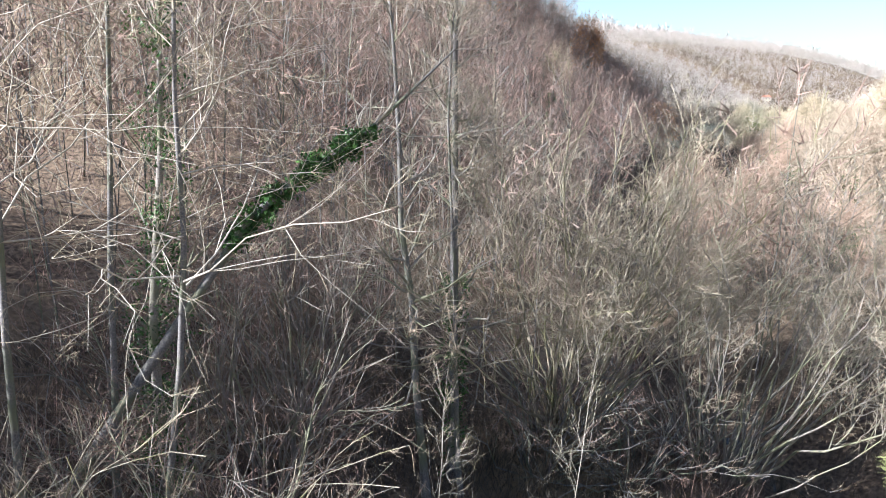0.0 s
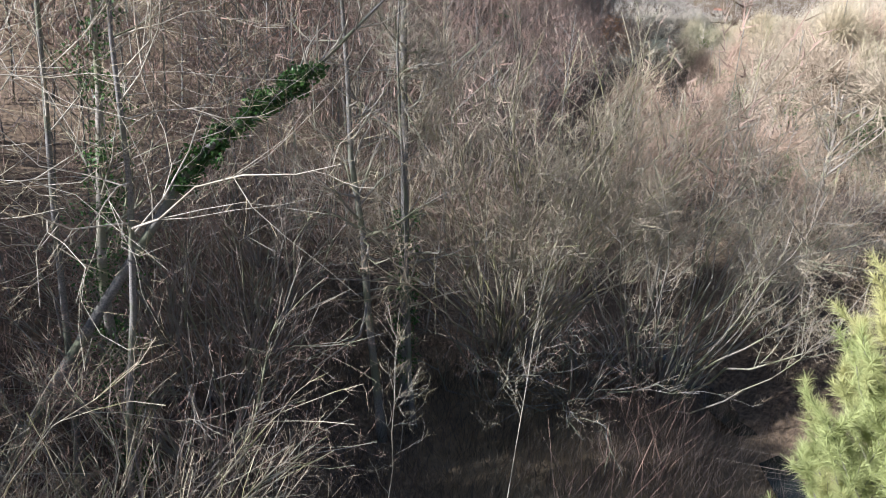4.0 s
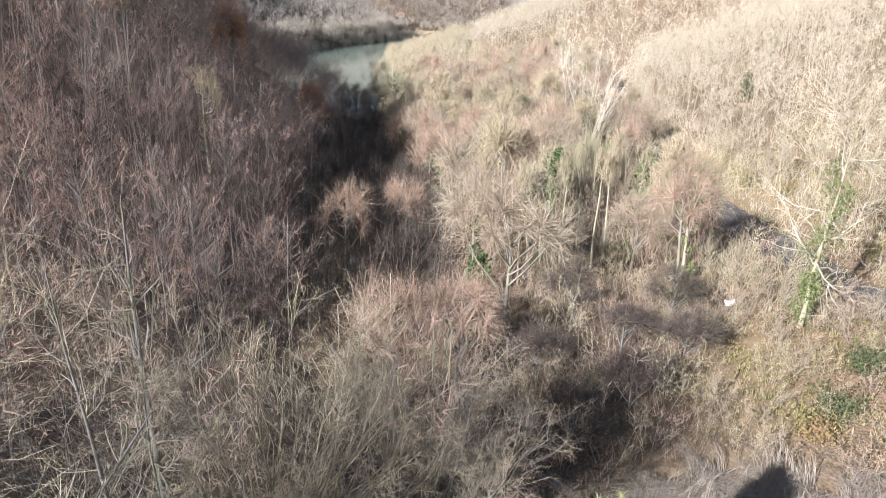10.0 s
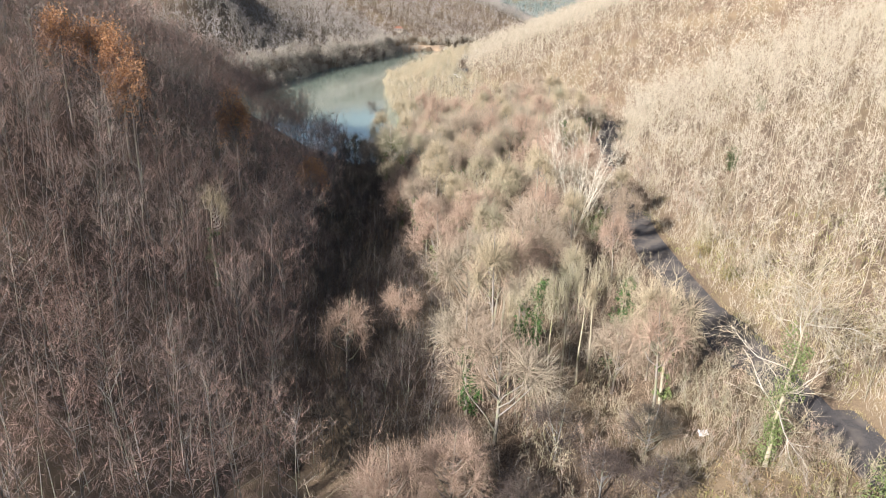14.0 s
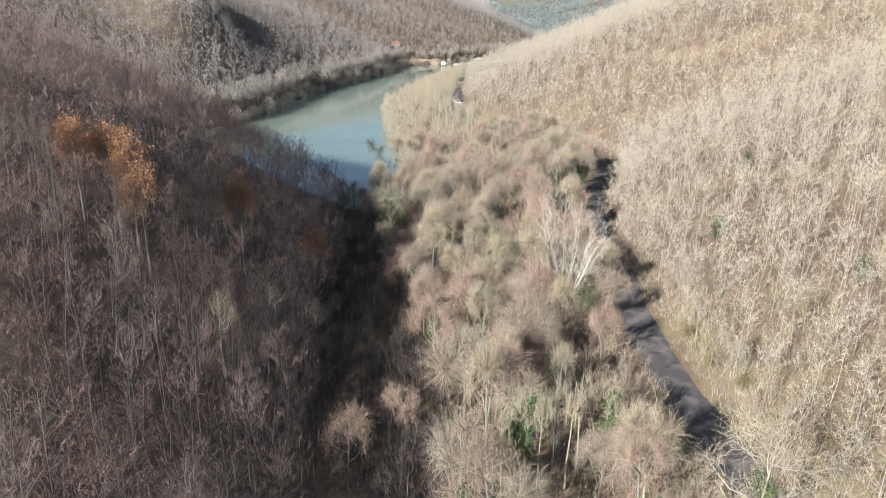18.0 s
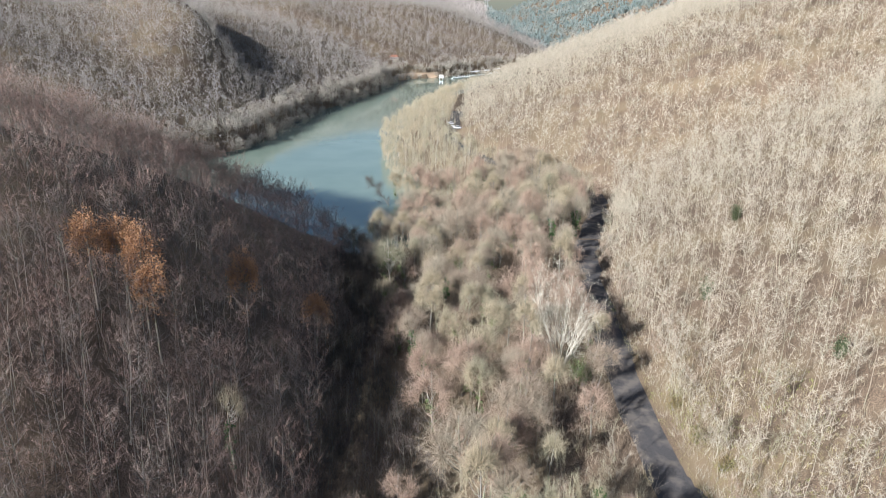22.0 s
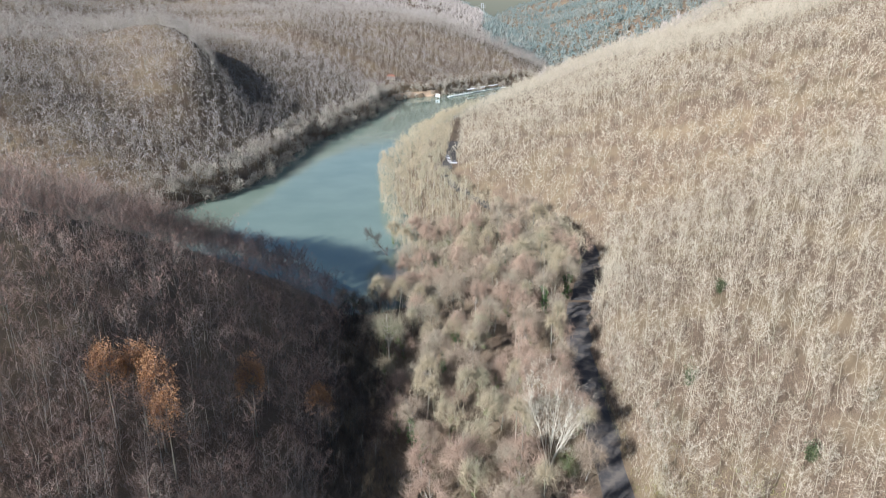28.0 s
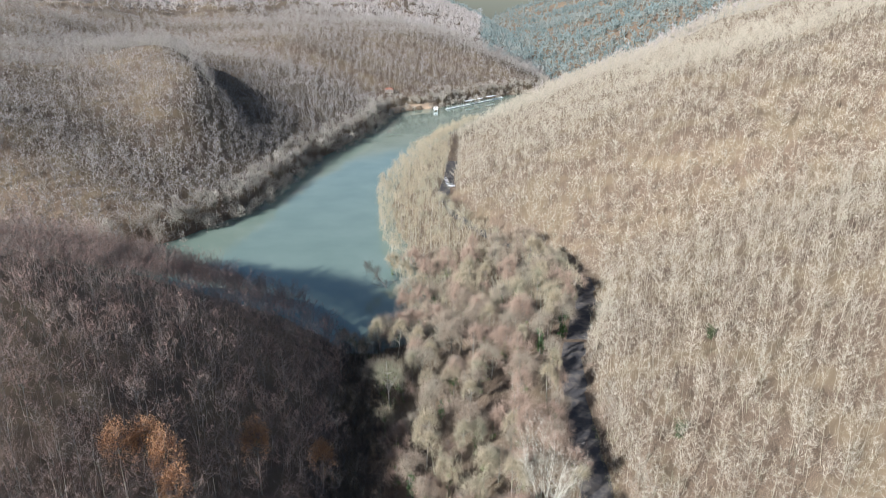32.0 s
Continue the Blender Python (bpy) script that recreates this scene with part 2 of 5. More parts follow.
def height(x, y):
    x, y = np.asarray(x, float), np.asarray(y, float)
    bl, br, rx, rz = bank_left(y), bank_right(y), road_x(y), road_z(y)
    bed = np.interp(y, [-400, 0, 60, 190, 210, 830, 900, 1300, 2600], [6, 3.4, 2.8, 1.6, -1.5, -1.5, 4, 13, 30])
    dl, dr = bl - x, x - br
    # left: the shaded near hill, its end at the lake, and the hills past the lake
    near = 51 * (1 - ramp(130, 277, y)) * (0.3 + 0.74 * ramp(6, 84, y))
    foot = 6 + 6 * (1 - ramp(20, 60, y))
    hill_l = near * (1 - np.exp(-(np.maximum(dl - foot, 0) / 46) ** 1.15)) + 0.16 * np.maximum(dl - 120, 0) * (1 - ramp(160, 250, y))
    far_on = ramp(245, 310, y)
    far = 66 * (1 - np.exp(-np.maximum(dl, 0) / 125)) + 0.055 * np.maximum(dl, 0)
    far = far + (10 * swell(x, y, 330, 3) + 4 * swell(x, y, 120, 4)) * ramp(20, 220, dl)
    u = x + 122 + (y - 400) * 0.66
    spur = np.where(u < 0, np.exp(-(u / 60) ** 2), np.exp(-(u / 17) ** 2)) * ramp(330, 400, y) * (1 - ramp(470, 600, y))
    far = far + 22 * spur * ramp(22, 75, dl) - 7 * np.exp(-((u - 34) / 20) ** 2) * ramp(15, 50, dl) * ramp(370, 425, y) * (1 - ramp(490, 600, y))
    far = far + 9 * np.exp(-(((x + 40) / 170) ** 2 + ((y - 1560) / 260) ** 2))
    left = hill_l + far * far_on
    # right: sloping bench from the water to the road, cutting, long lit hillside
    share = np.clip(dr / np.maximum(rx - 4.0 - br, 4), 0, 1)
    bench = (rz - bed) * (0.35 * share ** 0.6 + 0.65 * ramp(0.05, 1.0, share))
    rr = np.maximum(x - rx - 4.2, 0)
    slope = 0.44 * rr - 0.00018 * rr ** 2
    slope = np.where(rr > 420, 0.44 * 420 - 0.00018 * 420 ** 2 + 0.05 * (rr - 420), slope)
    slope = slope * (0.35 + 0.65 * ramp(-20, 110, y)) + 1.3 * ramp(0, 3, rr)
    slope = slope + (9 * swell(x, y, 260, 11) + 2.5 * swell(x, y, 70, 12)) * ramp(15, 130, rr)
    right = bench + slope
    z = np.where(x < bl - 3, np.maximum(bed, 1.4), bed) + np.where(x < bl, left + np.clip(dl * 0.5, 0, 2.0), np.where(x > br, right + np.clip(dr * 0.2, 0, 0.6), 0.0))
    rough = 0.35 * swell(x, y, 14, 21) + 0.15 * swell(x, y, 5, 22)
    on_road = 1 - ramp(3.9, 6.0, np.abs(x - rx))
    return z + rough * (1 - on_road) * ramp(-2, 4, np.maximum(dl, dr)) + np.where(y < 186, 0.9 * ramp(0.9, 2.2, np.abs(x - (bl + br) / 2 - 0.5 * np.sin(y * 0.3))), 0) - 0.12 * on_road


# ---- mesh helpers ----
def mesh_of(name, pieces, materials, smooth=False):
    """One mesh from pieces (points, faces, material index); each piece's faces have one number of corners."""
    me = bpy.data.meshes.new(name)
    verts = np.concatenate([np.asarray(v, np.float32).reshape(-1, 3) for v, f, k in pieces])
    loops, starts, kinds, at, base = [], [], [], 0, 0
    for v, f, k in pieces:
        f = np.asarray(f, np.int32)
        loops.append((f + base).ravel())
        starts.append(at + np.arange(len(f)) * f.shape[1])
        kinds.append(np.full(len(f), k, np.int32))
        at += f.size
        base += np.asarray(v).reshape(-1, 3).shape[0]
    loops, starts, kinds = np.concatenate(loops), np.concatenate(starts), np.concatenate(kinds)
    me.vertices.add(len(verts))
    me.vertices.foreach_set("co", verts.ravel())
    me.loops.add(len(loops))
    me.loops.foreach_set("vertex_index", loops.astype(np.int32))
    me.polygons.add(len(starts))
    me.polygons.foreach_set("loop_start", starts.astype(np.int32))
    for m in materials:
        me.materials.append(m)
    me.polygons.foreach_set("material_index", kinds)
    me.polygons.foreach_set("use_smooth", np.full(len(starts), smooth))
    me.update(calc_edges=True)
    return me


def unit(v):
    return v / np.maximum(np.linalg.norm(v, axis=-1, keepdims=True), 1e-9)


def tubes(P, R, k, kind=0):
    """Swept tubes along P (count, points, 3) with radii R (count, points)."""
    T = np.gradient(P, axis=1)
    T = unit(T)
    ref = np.where(np.abs(T[:, :1, 2:3]) > 0.9, np.array([1.0, 0, 0]), np.array([0, 0, 1.0]))
    U = unit(np.cross(T, np.broadcast_to(ref, T.shape)))
    W = np.cross(T, U)
    a = np.arange(k) * 2 * np.pi / k
    V = P[:, :, None] + R[:, :, None, None] * (U[:, :, None] * np.cos(a)[None, None, :, None] + W[:, :, None] * np.sin(a)[None, None, :, None])
    B, n = P.shape[:2]
    i = np.arange(B * n * k).reshape(B, n, k)
    F = np.stack([i[:, :-1], np.roll(i, -1, 2)[:, :-1], np.roll(i, -1, 2)[:, 1:], i[:, 1:]], -1).reshape(-1, 4)
    return V.reshape(-1, 3), F, kind


def slivers(P0, P1, width, r, kind=0):
    """Thin tapering blades from P0 to P1."""
    d = P1 - P0
    side = unit(np.cross(d, r.normal(size=d.shape))) * np.asarray(width).reshape(-1, 1) * 0.5
    V = np.stack([P0 - side, P0 + side, P1], 1).reshape(-1, 3)
    return V, np.arange(len(V)).reshape(-1, 3), kind


def leaves(C, size, r, kind=0):
    """Small four-cornered leaves at random turns."""
    n = len(C)
    a, b = unit(r.normal(size=(n, 3))), r.normal(size=(n, 3))
    b = unit(np.cross(a, b))
    s = size * r.uniform(0.6, 1.3, (n, 1))
    V = np.stack([C - a * s, C + b * s * 0.6, C + a * s, C - b * s * 0.6], 1).reshape(-1, 3)
    return V, np.arange(n * 4).reshape(-1, 4), kind


def sprout(P, R, r, count, length, angle, n, up=0.0, wobble=0.15, first=0.25, last=1.0, thin=0.55, taper=0.25, fall=0.6):
    """Side branches on parents P, R: where they sit, how far they lean out (degrees), how they bend up."""
    B, m = P.shape[:2]
    who = np.repeat(np.arange(B), count)
    t = r.uniform(first, last, len(who)) * (m - 1)
    i = np.minimum(t.astype(int), m - 2)
    w = (t - i)[:, None]
    start = P[who, i] * (1 - w) + P[who, i + 1] * w
    tang = unit(P[who, i + 1] - P[who, i])
    side = unit(np.cross(tang, r.normal(size=tang.shape)))
    a = np.radians(angle * r.uniform(0.6, 1.35, len(who)))[:, None]
    d = tang * np.cos(a) + side * np.sin(a)
    share = t / (m - 1)
    L = length * r.uniform(0.55, 1.25, len(who)) * (1 - fall * share)
    step = (L / (n - 1))[:, None]
    pts = [start]
    for k in range(n - 1):
        d = unit(d + np.array([0, 0, up]) + r.normal(size=d.shape) * wobble)
        pts.append(pts[-1] + d * step)
    rad = (R[who, i] * (1 - w[:, 0]) + R[who, i + 1] * w[:, 0]) * thin * r.uniform(0.7, 1.1, len(who))
    return np.stack(pts, 1), rad[:, None] * np.linspace(1, taper, n)[None, :]


def stem(base, top, n, r, bend=0.02, r0=0.15, r1=0.02):
    base, top = np.asarray(base, float), np.asarray(top, float)
    t = np.linspace(0, 1, n)[:, None]
    P = base + (top - base) * t
    P[1:] += np.cumsum(r.normal(size=(n - 1, 3)) * bend * np.linalg.norm(top - base) / n, axis=0)
    return P[None], np.linspace(r0, r1, n)[None]


def thing(name, at, label, category, group="", kind="", turn=0.0, scale=1.0):
    ob = new(name)
    ob.empty_display_size = 0.2
    ob.matrix_world = pose(*at, 0, 0, turn) @ Matrix.Scale(scale, 4)
    return tagged(ob, label, category, group, kind)


def part(name, mesh, parent, label=""):
    ob = new(name, mesh)
    ob.parent = parent
    return tagged(ob, label)


def ground_at(x, y):
    return float(height(x, y))


# ---- ground ----
gx = np.concatenate([-np.geomspace(170, 2600, 46)[::-1], np.arange(-168, 250, 2.6), np.geomspace(252, 2600, 44)])
gy = np.concatenate([-np.geomspace(90, 700, 16)[::-1], np.arange(-88, 330, 2.6), np.geomspace(334, 2600, 120)])
GX, GY = np.meshgrid(gx, gy)
GZ = height(GX, GY)
gi = np.arange(GX.size).reshape(GX.shape)
gf = np.stack([gi[:-1, :-1], gi[:-1, 1:], gi[1:, 1:], gi[1:, :-1]], -1).reshape(-1, 4)
ground = new("ground", mesh_of("ground", [(np.stack([GX, GY, GZ], -1), gf, 0)], [M_LITTER], True))
tagged(ground, "valley ground covered in brown leaf litter and dry grass", "ground", kind="structure")

# ---- lake ----
ly = np.linspace(192, 840, 130)
la, lb = bank_left(ly) - 14, bank_right(ly) + 14
lt = np.linspace(0, 1, 30)
LX = la[:, None] + (lb - la)[:, None] * lt
LY = np.broadcast_to(ly[:, None], LX.shape)
li = np.arange(LX.size).reshape(LX.shape)
lf = np.stack([li[:-1, :-1], li[:-1, 1:], li[1:, 1:], li[1:, :-1]], -1).reshape(-1, 4)
water = new("water", mesh_of("water", [(np.stack([LX, LY, np.full(LX.shape, LAKE)], -1), lf, 0)], [M_WATER], True))
tagged(water, "calm green-grey lake winding between wooded hills", "lake", kind="structure")

# ---- road ----
ry = np.arange(-60, 430, 2.0)
half = 3.5
cross = np.array([-half, -half * 0.4, half * 0.4, half])
wob = np.stack([0.18 * np.sin(ry * 0.37 + k * 2.1) * (1 if k in (0, 3) else 0) for k in range(4)], 1)
RX = road_x(ry)[:, None] + cross + wob
RY = np.broadcast_to(ry[:, None], RX.shape)
RZ = np.maximum(height(RX, RY) + 0.02, road_z(ry)[:, None] + np.array([-0.02, 0.03, 0.03, -0.02]))
ri = np.arange(RX.size).reshape(RX.shape)
rf = np.stack([ri[:-1, :-1], ri[:-1, 1:], ri[1:, 1:], ri[1:, :-1]], -1).reshape(-1, 4)
road = new("road", mesh_of("road", [(np.stack([RX, RY, RZ], -1), rf, 0)], [M_ASPHALT], True))
tagged(road, "narrow worn grey asphalt road along the hillside", "road", kind="structure")


# ---- woods: many trees of a few shapes, joined ----
def crown_of(r, tall, low, wide, limbs, twigs, fork=0.35, upright=0.2, spread=0.68):
    """A rounded leafless crown: limbs fanning from the trunk, twigs fanning from the limbs to an uneven outline.
    Gives limb paths and the two ends of each long twig and each side twig."""
    half = (tall - low) / 2
    centre = np.array([0, 0, low + half * 0.9])
    size = np.array([wide, wide, half * 1.08])
    d = r.normal(size=(limbs, 3))
    d[:, 2] = np.abs(d[:, 2]) * 0.9 - 0.25 + upright
    d = unit(d)
    reach = r.uniform(0.72, 1.12, (limbs, 1))
    end = centre + d * size * 0.62 * reach
    foot = np.zeros((limbs, 3))
    foot[:, 2] = np.clip(end[:, 2] - np.linalg.norm(end[:, :2], axis=1) * r.uniform(0.9, 1.7, limbs), tall * fork * 0.7, tall * 0.8)
    t = np.linspace(0, 1, 4)[None, :, None]
    L = foot[:, None] * (1 - t) + end[:, None] * t
    L[:, 1:3] += r.normal(size=(limbs, 2, 3)) * 0.04 * tall * 0.3 + np.array([0, 0, -0.03 * tall])
    k = r.integers(0, limbs, twigs)
    dv = unit(d[k] + r.normal(size=(twigs, 3)) * spread)
    tip = centre + dv * size * reach[k] * r.uniform(0.74, 1.06, (twigs, 1))
    u = r.uniform(0.35, 1.0, (twigs, 1))
    start = L[k, 2] * (1 - u) + L[k, 3] * u
    m = twigs
    q = r.integers(0, twigs, m)
    v = r.uniform(0.25, 0.85, (m, 1))
    s2 = start[q] * (1 - v) + tip[q] * v
    way = tip[q] - start[q]
    ln = np.linalg.norm(way, axis=1, keepdims=True)
    e2 = s2 + unit(unit(way) + r.normal(size=(m, 3)) * 0.7) * ln * r.uniform(0.3, 0.65, (m, 1))
    return L, (start, tip), (s2, e2)


def wood_tree(r, twigs, limbs, tall, wide, trunk_r, twig_w, low=0.3, tubed=False, upright=0.2, spread=0.68):
    """A bare woodland tree: pieces for bark (0) and twigs (1)."""
    P, R = stem((0, 0, -0.6), (r.normal() * 0.3, r.normal() * 0.3, tall * 0.9), 3, r, 0.04, trunk_r, trunk_r * 0.2)
    L, (s1, t1), (s2, t2) = crown_of(r, tall, tall * low, wide, limbs, twigs // 2, low * 0.8, upright, spread)
    out = [tubes(P, R, 3, 0)]
    if tubed:
        out.append(tubes(L, np.tile(np.linspace(trunk_r * 0.5, trunk_r * 0.15, 4), (limbs, 1)), 3, 0))
    else:
        out.append(slivers(L[:, 0], L[:, -1], np.full(limbs, trunk_r * 0.9), r, 0))
    w = r.uniform(0.7, 1.3, len(s1))
    out.append(slivers(s1, t1, twig_w * w, r, 1))
    out.append(slivers(s2, t2, twig_w * 0.8 * w, r, 1))
    return out


def bent(A, B, C, width, r, kind=0):
    """Thin blades from A by way of B to C, tapering to a point: pieces of four and of three corners."""
    w = np.asarray(width).reshape(-1, 1) * 0.5
    side = unit(np.cross(C - A, r.normal(size=A.shape)))
    V = np.stack([A - side * w, A + side * w, B + side * w * 0.7, B - side * w * 0.7], 1).reshape(-1, 3)
    T = np.stack([B - side * w * 0.7, B + side * w * 0.7, C], 1).reshape(-1, 3)
    return [(V, np.arange(len(V)).reshape(-1, 4), kind), (T, np.arange(len(T)).reshape(-1, 3), kind)]


def slender_tree(r, tall, wide, trunk_r, boughs, twigs, twig_w, low=0.3, bough_w=None, twig_l=0.9, rise=0.25):
    """A bare woodland tree grown in a crowd: thin straight trunk, bent ascending boughs, and a rounded haze of fine twigs: bark (0) and twigs (1)."""
    P, R = stem((0, 0, -0.8), (r.normal() * 0.35, r.normal() * 0.35, tall * 0.93), 4, r, 0.06, trunk_r, trunk_r * 0.25)
    share = np.sort(r.uniform(low, 0.92, boughs))
    i = np.minimum((share * 3).astype(int), 2)
    w = (share * 3 - i)[:, None]
    foot = P[0, i] * (1 - w) + P[0, i + 1] * w
    a = np.arange(boughs) * 2.4 + r.normal(size=boughs) * 0.5
    top = (share - low) / (0.92 - low)
    out = wide * (0.62 + 0.5 * np.sin(np.pi * (0.15 + 0.8 * top))) * r.uniform(0.65, 1.15, boughs)
    flat = np.stack([np.cos(a), np.sin(a), 0 * a], 1) * out[:, None]
    lift = out * (0.7 + 0.7 * share) * r.uniform(0.7, 1.35, boughs)
    knee = foot + flat * 0.6 + np.array([0, 0, 0.4]) * lift[:, None] + r.normal(size=foot.shape) * 0.15
    end = foot + flat + np.array([0, 0, 1.0]) * lift[:, None]
    end[:, 2] = np.minimum(end[:, 2], tall * r.uniform(0.9, 1.04, boughs))
    k = np.repeat(np.arange(boughs), twigs)
    u = r.uniform(0.1, 1.0, (len(k), 1))
    s = np.where(u < 0.55, foot[k] + (knee - foot)[k] * u / 0.55, knee[k] + (end - knee)[k] * (u - 0.55) / 0.45)
    way = unit(unit(end - foot)[k] * 0.35 + r.normal(size=(len(k), 3)) * 0.6 + np.array([0, 0, rise]))
    e = s + way * (twig_l * r.uniform(0.5, 1.3, (len(k), 1)))
    return [tubes(P, R, 3, 0), *bent(foot, knee, end, np.full(boughs, bough_w or trunk_r * 0.8), r, 0), slivers(s, e, twig_w * r.uniform(0.7, 1.3, len(k)), r, 1)]


def fuzzy_tree(r, tufts, tall, wide, trunk_r, tuft_w, tuft_l, low=0.05):
    """A far bare tree: trunk, a few limbs, and a full rounded crown of short fine brush: bark (0) and twigs (1)."""
    P, R = stem((0, 0, -0.8), (r.normal() * 0.3, r.normal() * 0.3, tall * 0.85), 3, r, 0.04, trunk_r, trunk_r * 0.2)
    half = tall * (1 - low) / 2
    centre, size = np.array([0, 0, tall * low + half]), np.array([wide, wide, half])
    lobes = unit(r.normal(size=(7, 3)) + np.array([0, 0, 0.35])) * size * r.uniform(0.35, 0.62, (7, 1)) + centre
    limb = slivers(np.tile([[0, 0, tall * 0.3]], (7, 1)), lobes, np.full(7, trunk_r * 1.1), r, 0)
    k = r.integers(0, 7, tufts)
    d = unit(r.normal(size=(tufts, 3)) + np.array([0, 0, 0.15]))
    a = lobes[k] + d * size * 0.46 * r.uniform(0.25, 1.0, (tufts, 1)) ** 0.6
    way = unit(d + np.array([0, 0, 0.75]) + r.normal(size=(tufts, 3)) * 0.35)
    w = tuft_w * r.uniform(0.6, 1.4, tufts)
    return [tubes(P, R, 3, 0), limb, slivers(a - way * tuft_l * 0.5, a + way * tuft_l * 0.5 * r.uniform(0.6, 1.4, (tufts, 1)), w, r, 1)]


def joined_wood(name, spots, shapes, mats, label, seed, size=(0.75, 1.2), lean=0.05):
    """All trees of one stretch of wood in one mesh."""
    r = np.random.default_rng(seed)
    spots = np.asarray(spots)
    which = r.integers(0, len(shapes), len(spots))
    pieces = []
    for k, shape in enumerate(shapes):
        at = spots[which == k]
        if not len(at):
            continue
        z = height(at[:, 0], at[:, 1])
        a, s = r.uniform(0, 6.283, len(at)), r.uniform(*size, len(at))
        tilt = r.normal(size=(len(at), 2)) * lean
        for v, f, kind in shape:
            x, y, h = v[:, 0][None], v[:, 1][None], v[:, 2][None]
            c, n, q = np.cos(a)[:, None], np.sin(a)[:, None], s[:, None]
            X = at[:, :1] + q * (x * c - y * n) + h * tilt[:, :1]
            Y = at[:, 1:2] + q * (x * n + y * c) + h * tilt[:, 1:]
            Z = z[:, None] + q * h * r.uniform(0.9, 1.1, (len(at), 1))
            V = np.stack([X, Y, Z], -1).reshape(-1, 3)
            F = (f[None] + (np.arange(len(at)) * len(v))[:, None, None]).reshape(-1, f.shape[1])
            pieces.append((V, F, kind))
    ob = new(name, mesh_of(name, pieces, mats))
    return tagged(ob, label, "woodland", kind="stuff")


def scatter(x0, x1, y0, y1, gap, keep, seed):
    r = np.random.default_rng(seed)
    X, Y = np.meshgrid(np.arange(x0, x1, gap), np.arange(y0, y1, gap))
    X = X.ravel() + r.uniform(-0.48, 0.48, X.size) * gap
    Y = Y.ravel() + r.uniform(-0.48, 0.48, Y.size) * gap
    ok = keep(X, Y)
    return np.stack([X[ok], Y[ok]], 1)


rs = np.random.default_rng(31)
near_shapes = [slender_tree(rs, rs.uniform(10, 13.5), rs.uniform(1.9, 2.7), 0.05, 26, 26, 0.016, 0.38, 0.03, 0.75) for k in range(7)]
mid_shapes = [slender_tree(rs, rs.uniform(10, 13.5), rs.uniform(2.1, 2.9), 0.045, 15, 20, 0.042, 0.48, 0.04, 0.75) for k in range(8)]
slope_shapes = [slender_tree(rs, rs.uniform(11, 15), rs.uniform(1.9, 2.7), 0.05, 14, 22, 0.038, 0.42, 0.04, 0.75) for k in range(9)]
lake_shapes = [wood_tree(rs, 170, 8, rs.uniform(9.5, 12), rs.uniform(2.4, 3.2), 0.085, 0.07, 0.2) for k in range(7)]
far_shapes = [slender_tree(rs, rs.uniform(9, 13), rs.uniform(2.4, 3.3), 0.06, 8, 9, 0.15, 0.38, 0.1, 1.05, 0.15) for k in range(9)]
ridge_shapes = [slender_tree(rs, rs.uniform(10, 13.5), rs.uniform(2.2, 3.0), 0.06, 8, 10, 0.115, 0.4, 0.08, 1.05, 0.2) for k in range(9)]
shore_shapes = [fuzzy_tree(rs, 300, rs.uniform(9, 13), rs.uniform(3.8, 5.0), 0.14, 0.13, 1.2, 0.0) for k in range(6)]
last_shapes = [fuzzy_tree(rs, 34, rs.uniform(11, 14), 7, 0.15, 0.8, 3.0, 0.0) for k in range(5)]
conifer_shapes = [fuzzy_tree(rs, 26, rs.uniform(11, 16), 5.5, 0.15, 1.3, 4.0, 0.0) for k in range(5)]

left_near = scatter(-130, 10, 28, 92, 3.2, lambda x, y: (x < bank_left(y) - 1) & (x > bank_left(y) - 62) & (np.hypot((x + 5) / 1.25, y - 28) > 11) & (np.hypot(x, y) > 28), 1)
# below y = 2 trees come closer, out of view, added to shade the bank
left_mid = scatter(-260, 10, -14, 264, 3.4, lambda x, y: (x < bank_left(y) - 1.5) & (x > bank_left(y) - np.where(y < 130, 110, 185)) & (x > -0.9 * y - 26) & ~((y > 28) & (y < 92) & (x > bank_left(y) - 62)) & (np.hypot(x, y) > np.where(y > 2, 26, 13)) & (height(x, y) > 2.2), 2)
right_mid = scatter(20, 330, 36, 228, 3.9, lambda x, y: (x > road_x(y) + np.where(y < 100, 4.8, 4.4)) & (x < road_x(y) + 150) & (x < 30 + y * 0.95), 3)
right_far = scatter(-30, 420, 215, 620, 4.4, lambda x, y: (((x > road_x(y) + 3.6) & (y > 228)) | ((x > road_x(y) + 150))) & (x < road_x(y) + 330) & (x < 40 + y * 0.75), 4)
shore_right = scatter(-50, 70, 205, 560, 3.7, lambda x, y: (x > bank_right(y) + 2) & (x < road_x(y) - np.where(y < 290, 4, 2.6)) & (np.hypot(x - 5, y - 372) > 6), 5)
left_far = scatter(-500, 200, 235, 930, 4.6, lambda x, y: (x < bank_left(y) + 0.5) & (x > bank_left(y) - 320) & (x > -y * np.where(y < 420, 0.86, 0.76)) & (height(x, y) > 1.0) & ((y > 262) | (x < bank_left(y) - 182)), 6)
left_far = np.concatenate([left_far, scatter(-260, -100, 258, 335, 4.6, lambda x, y: (x < bank_left(y) - 1) & (x > -y * 0.85), 26)])
shore_left = scatter(-150, 140, 258, 860, 5.0, lambda x, y: (x < bank_left(y) + 3.4) & (x > bank_left(y) - 13), 16)
last = scatter(-1000, 900, 600, 1900, 14, lambda x, y: (((x < bank_left(y) - 340) | ((y > 930) & (x < bank_left(y) + 5)) | (x > road_x(y) + 10) & (y > 600)) & (x > -y * 0.72) & (x < np.where(y < 880, 0.6 * y, 0.05 * y))), 7)
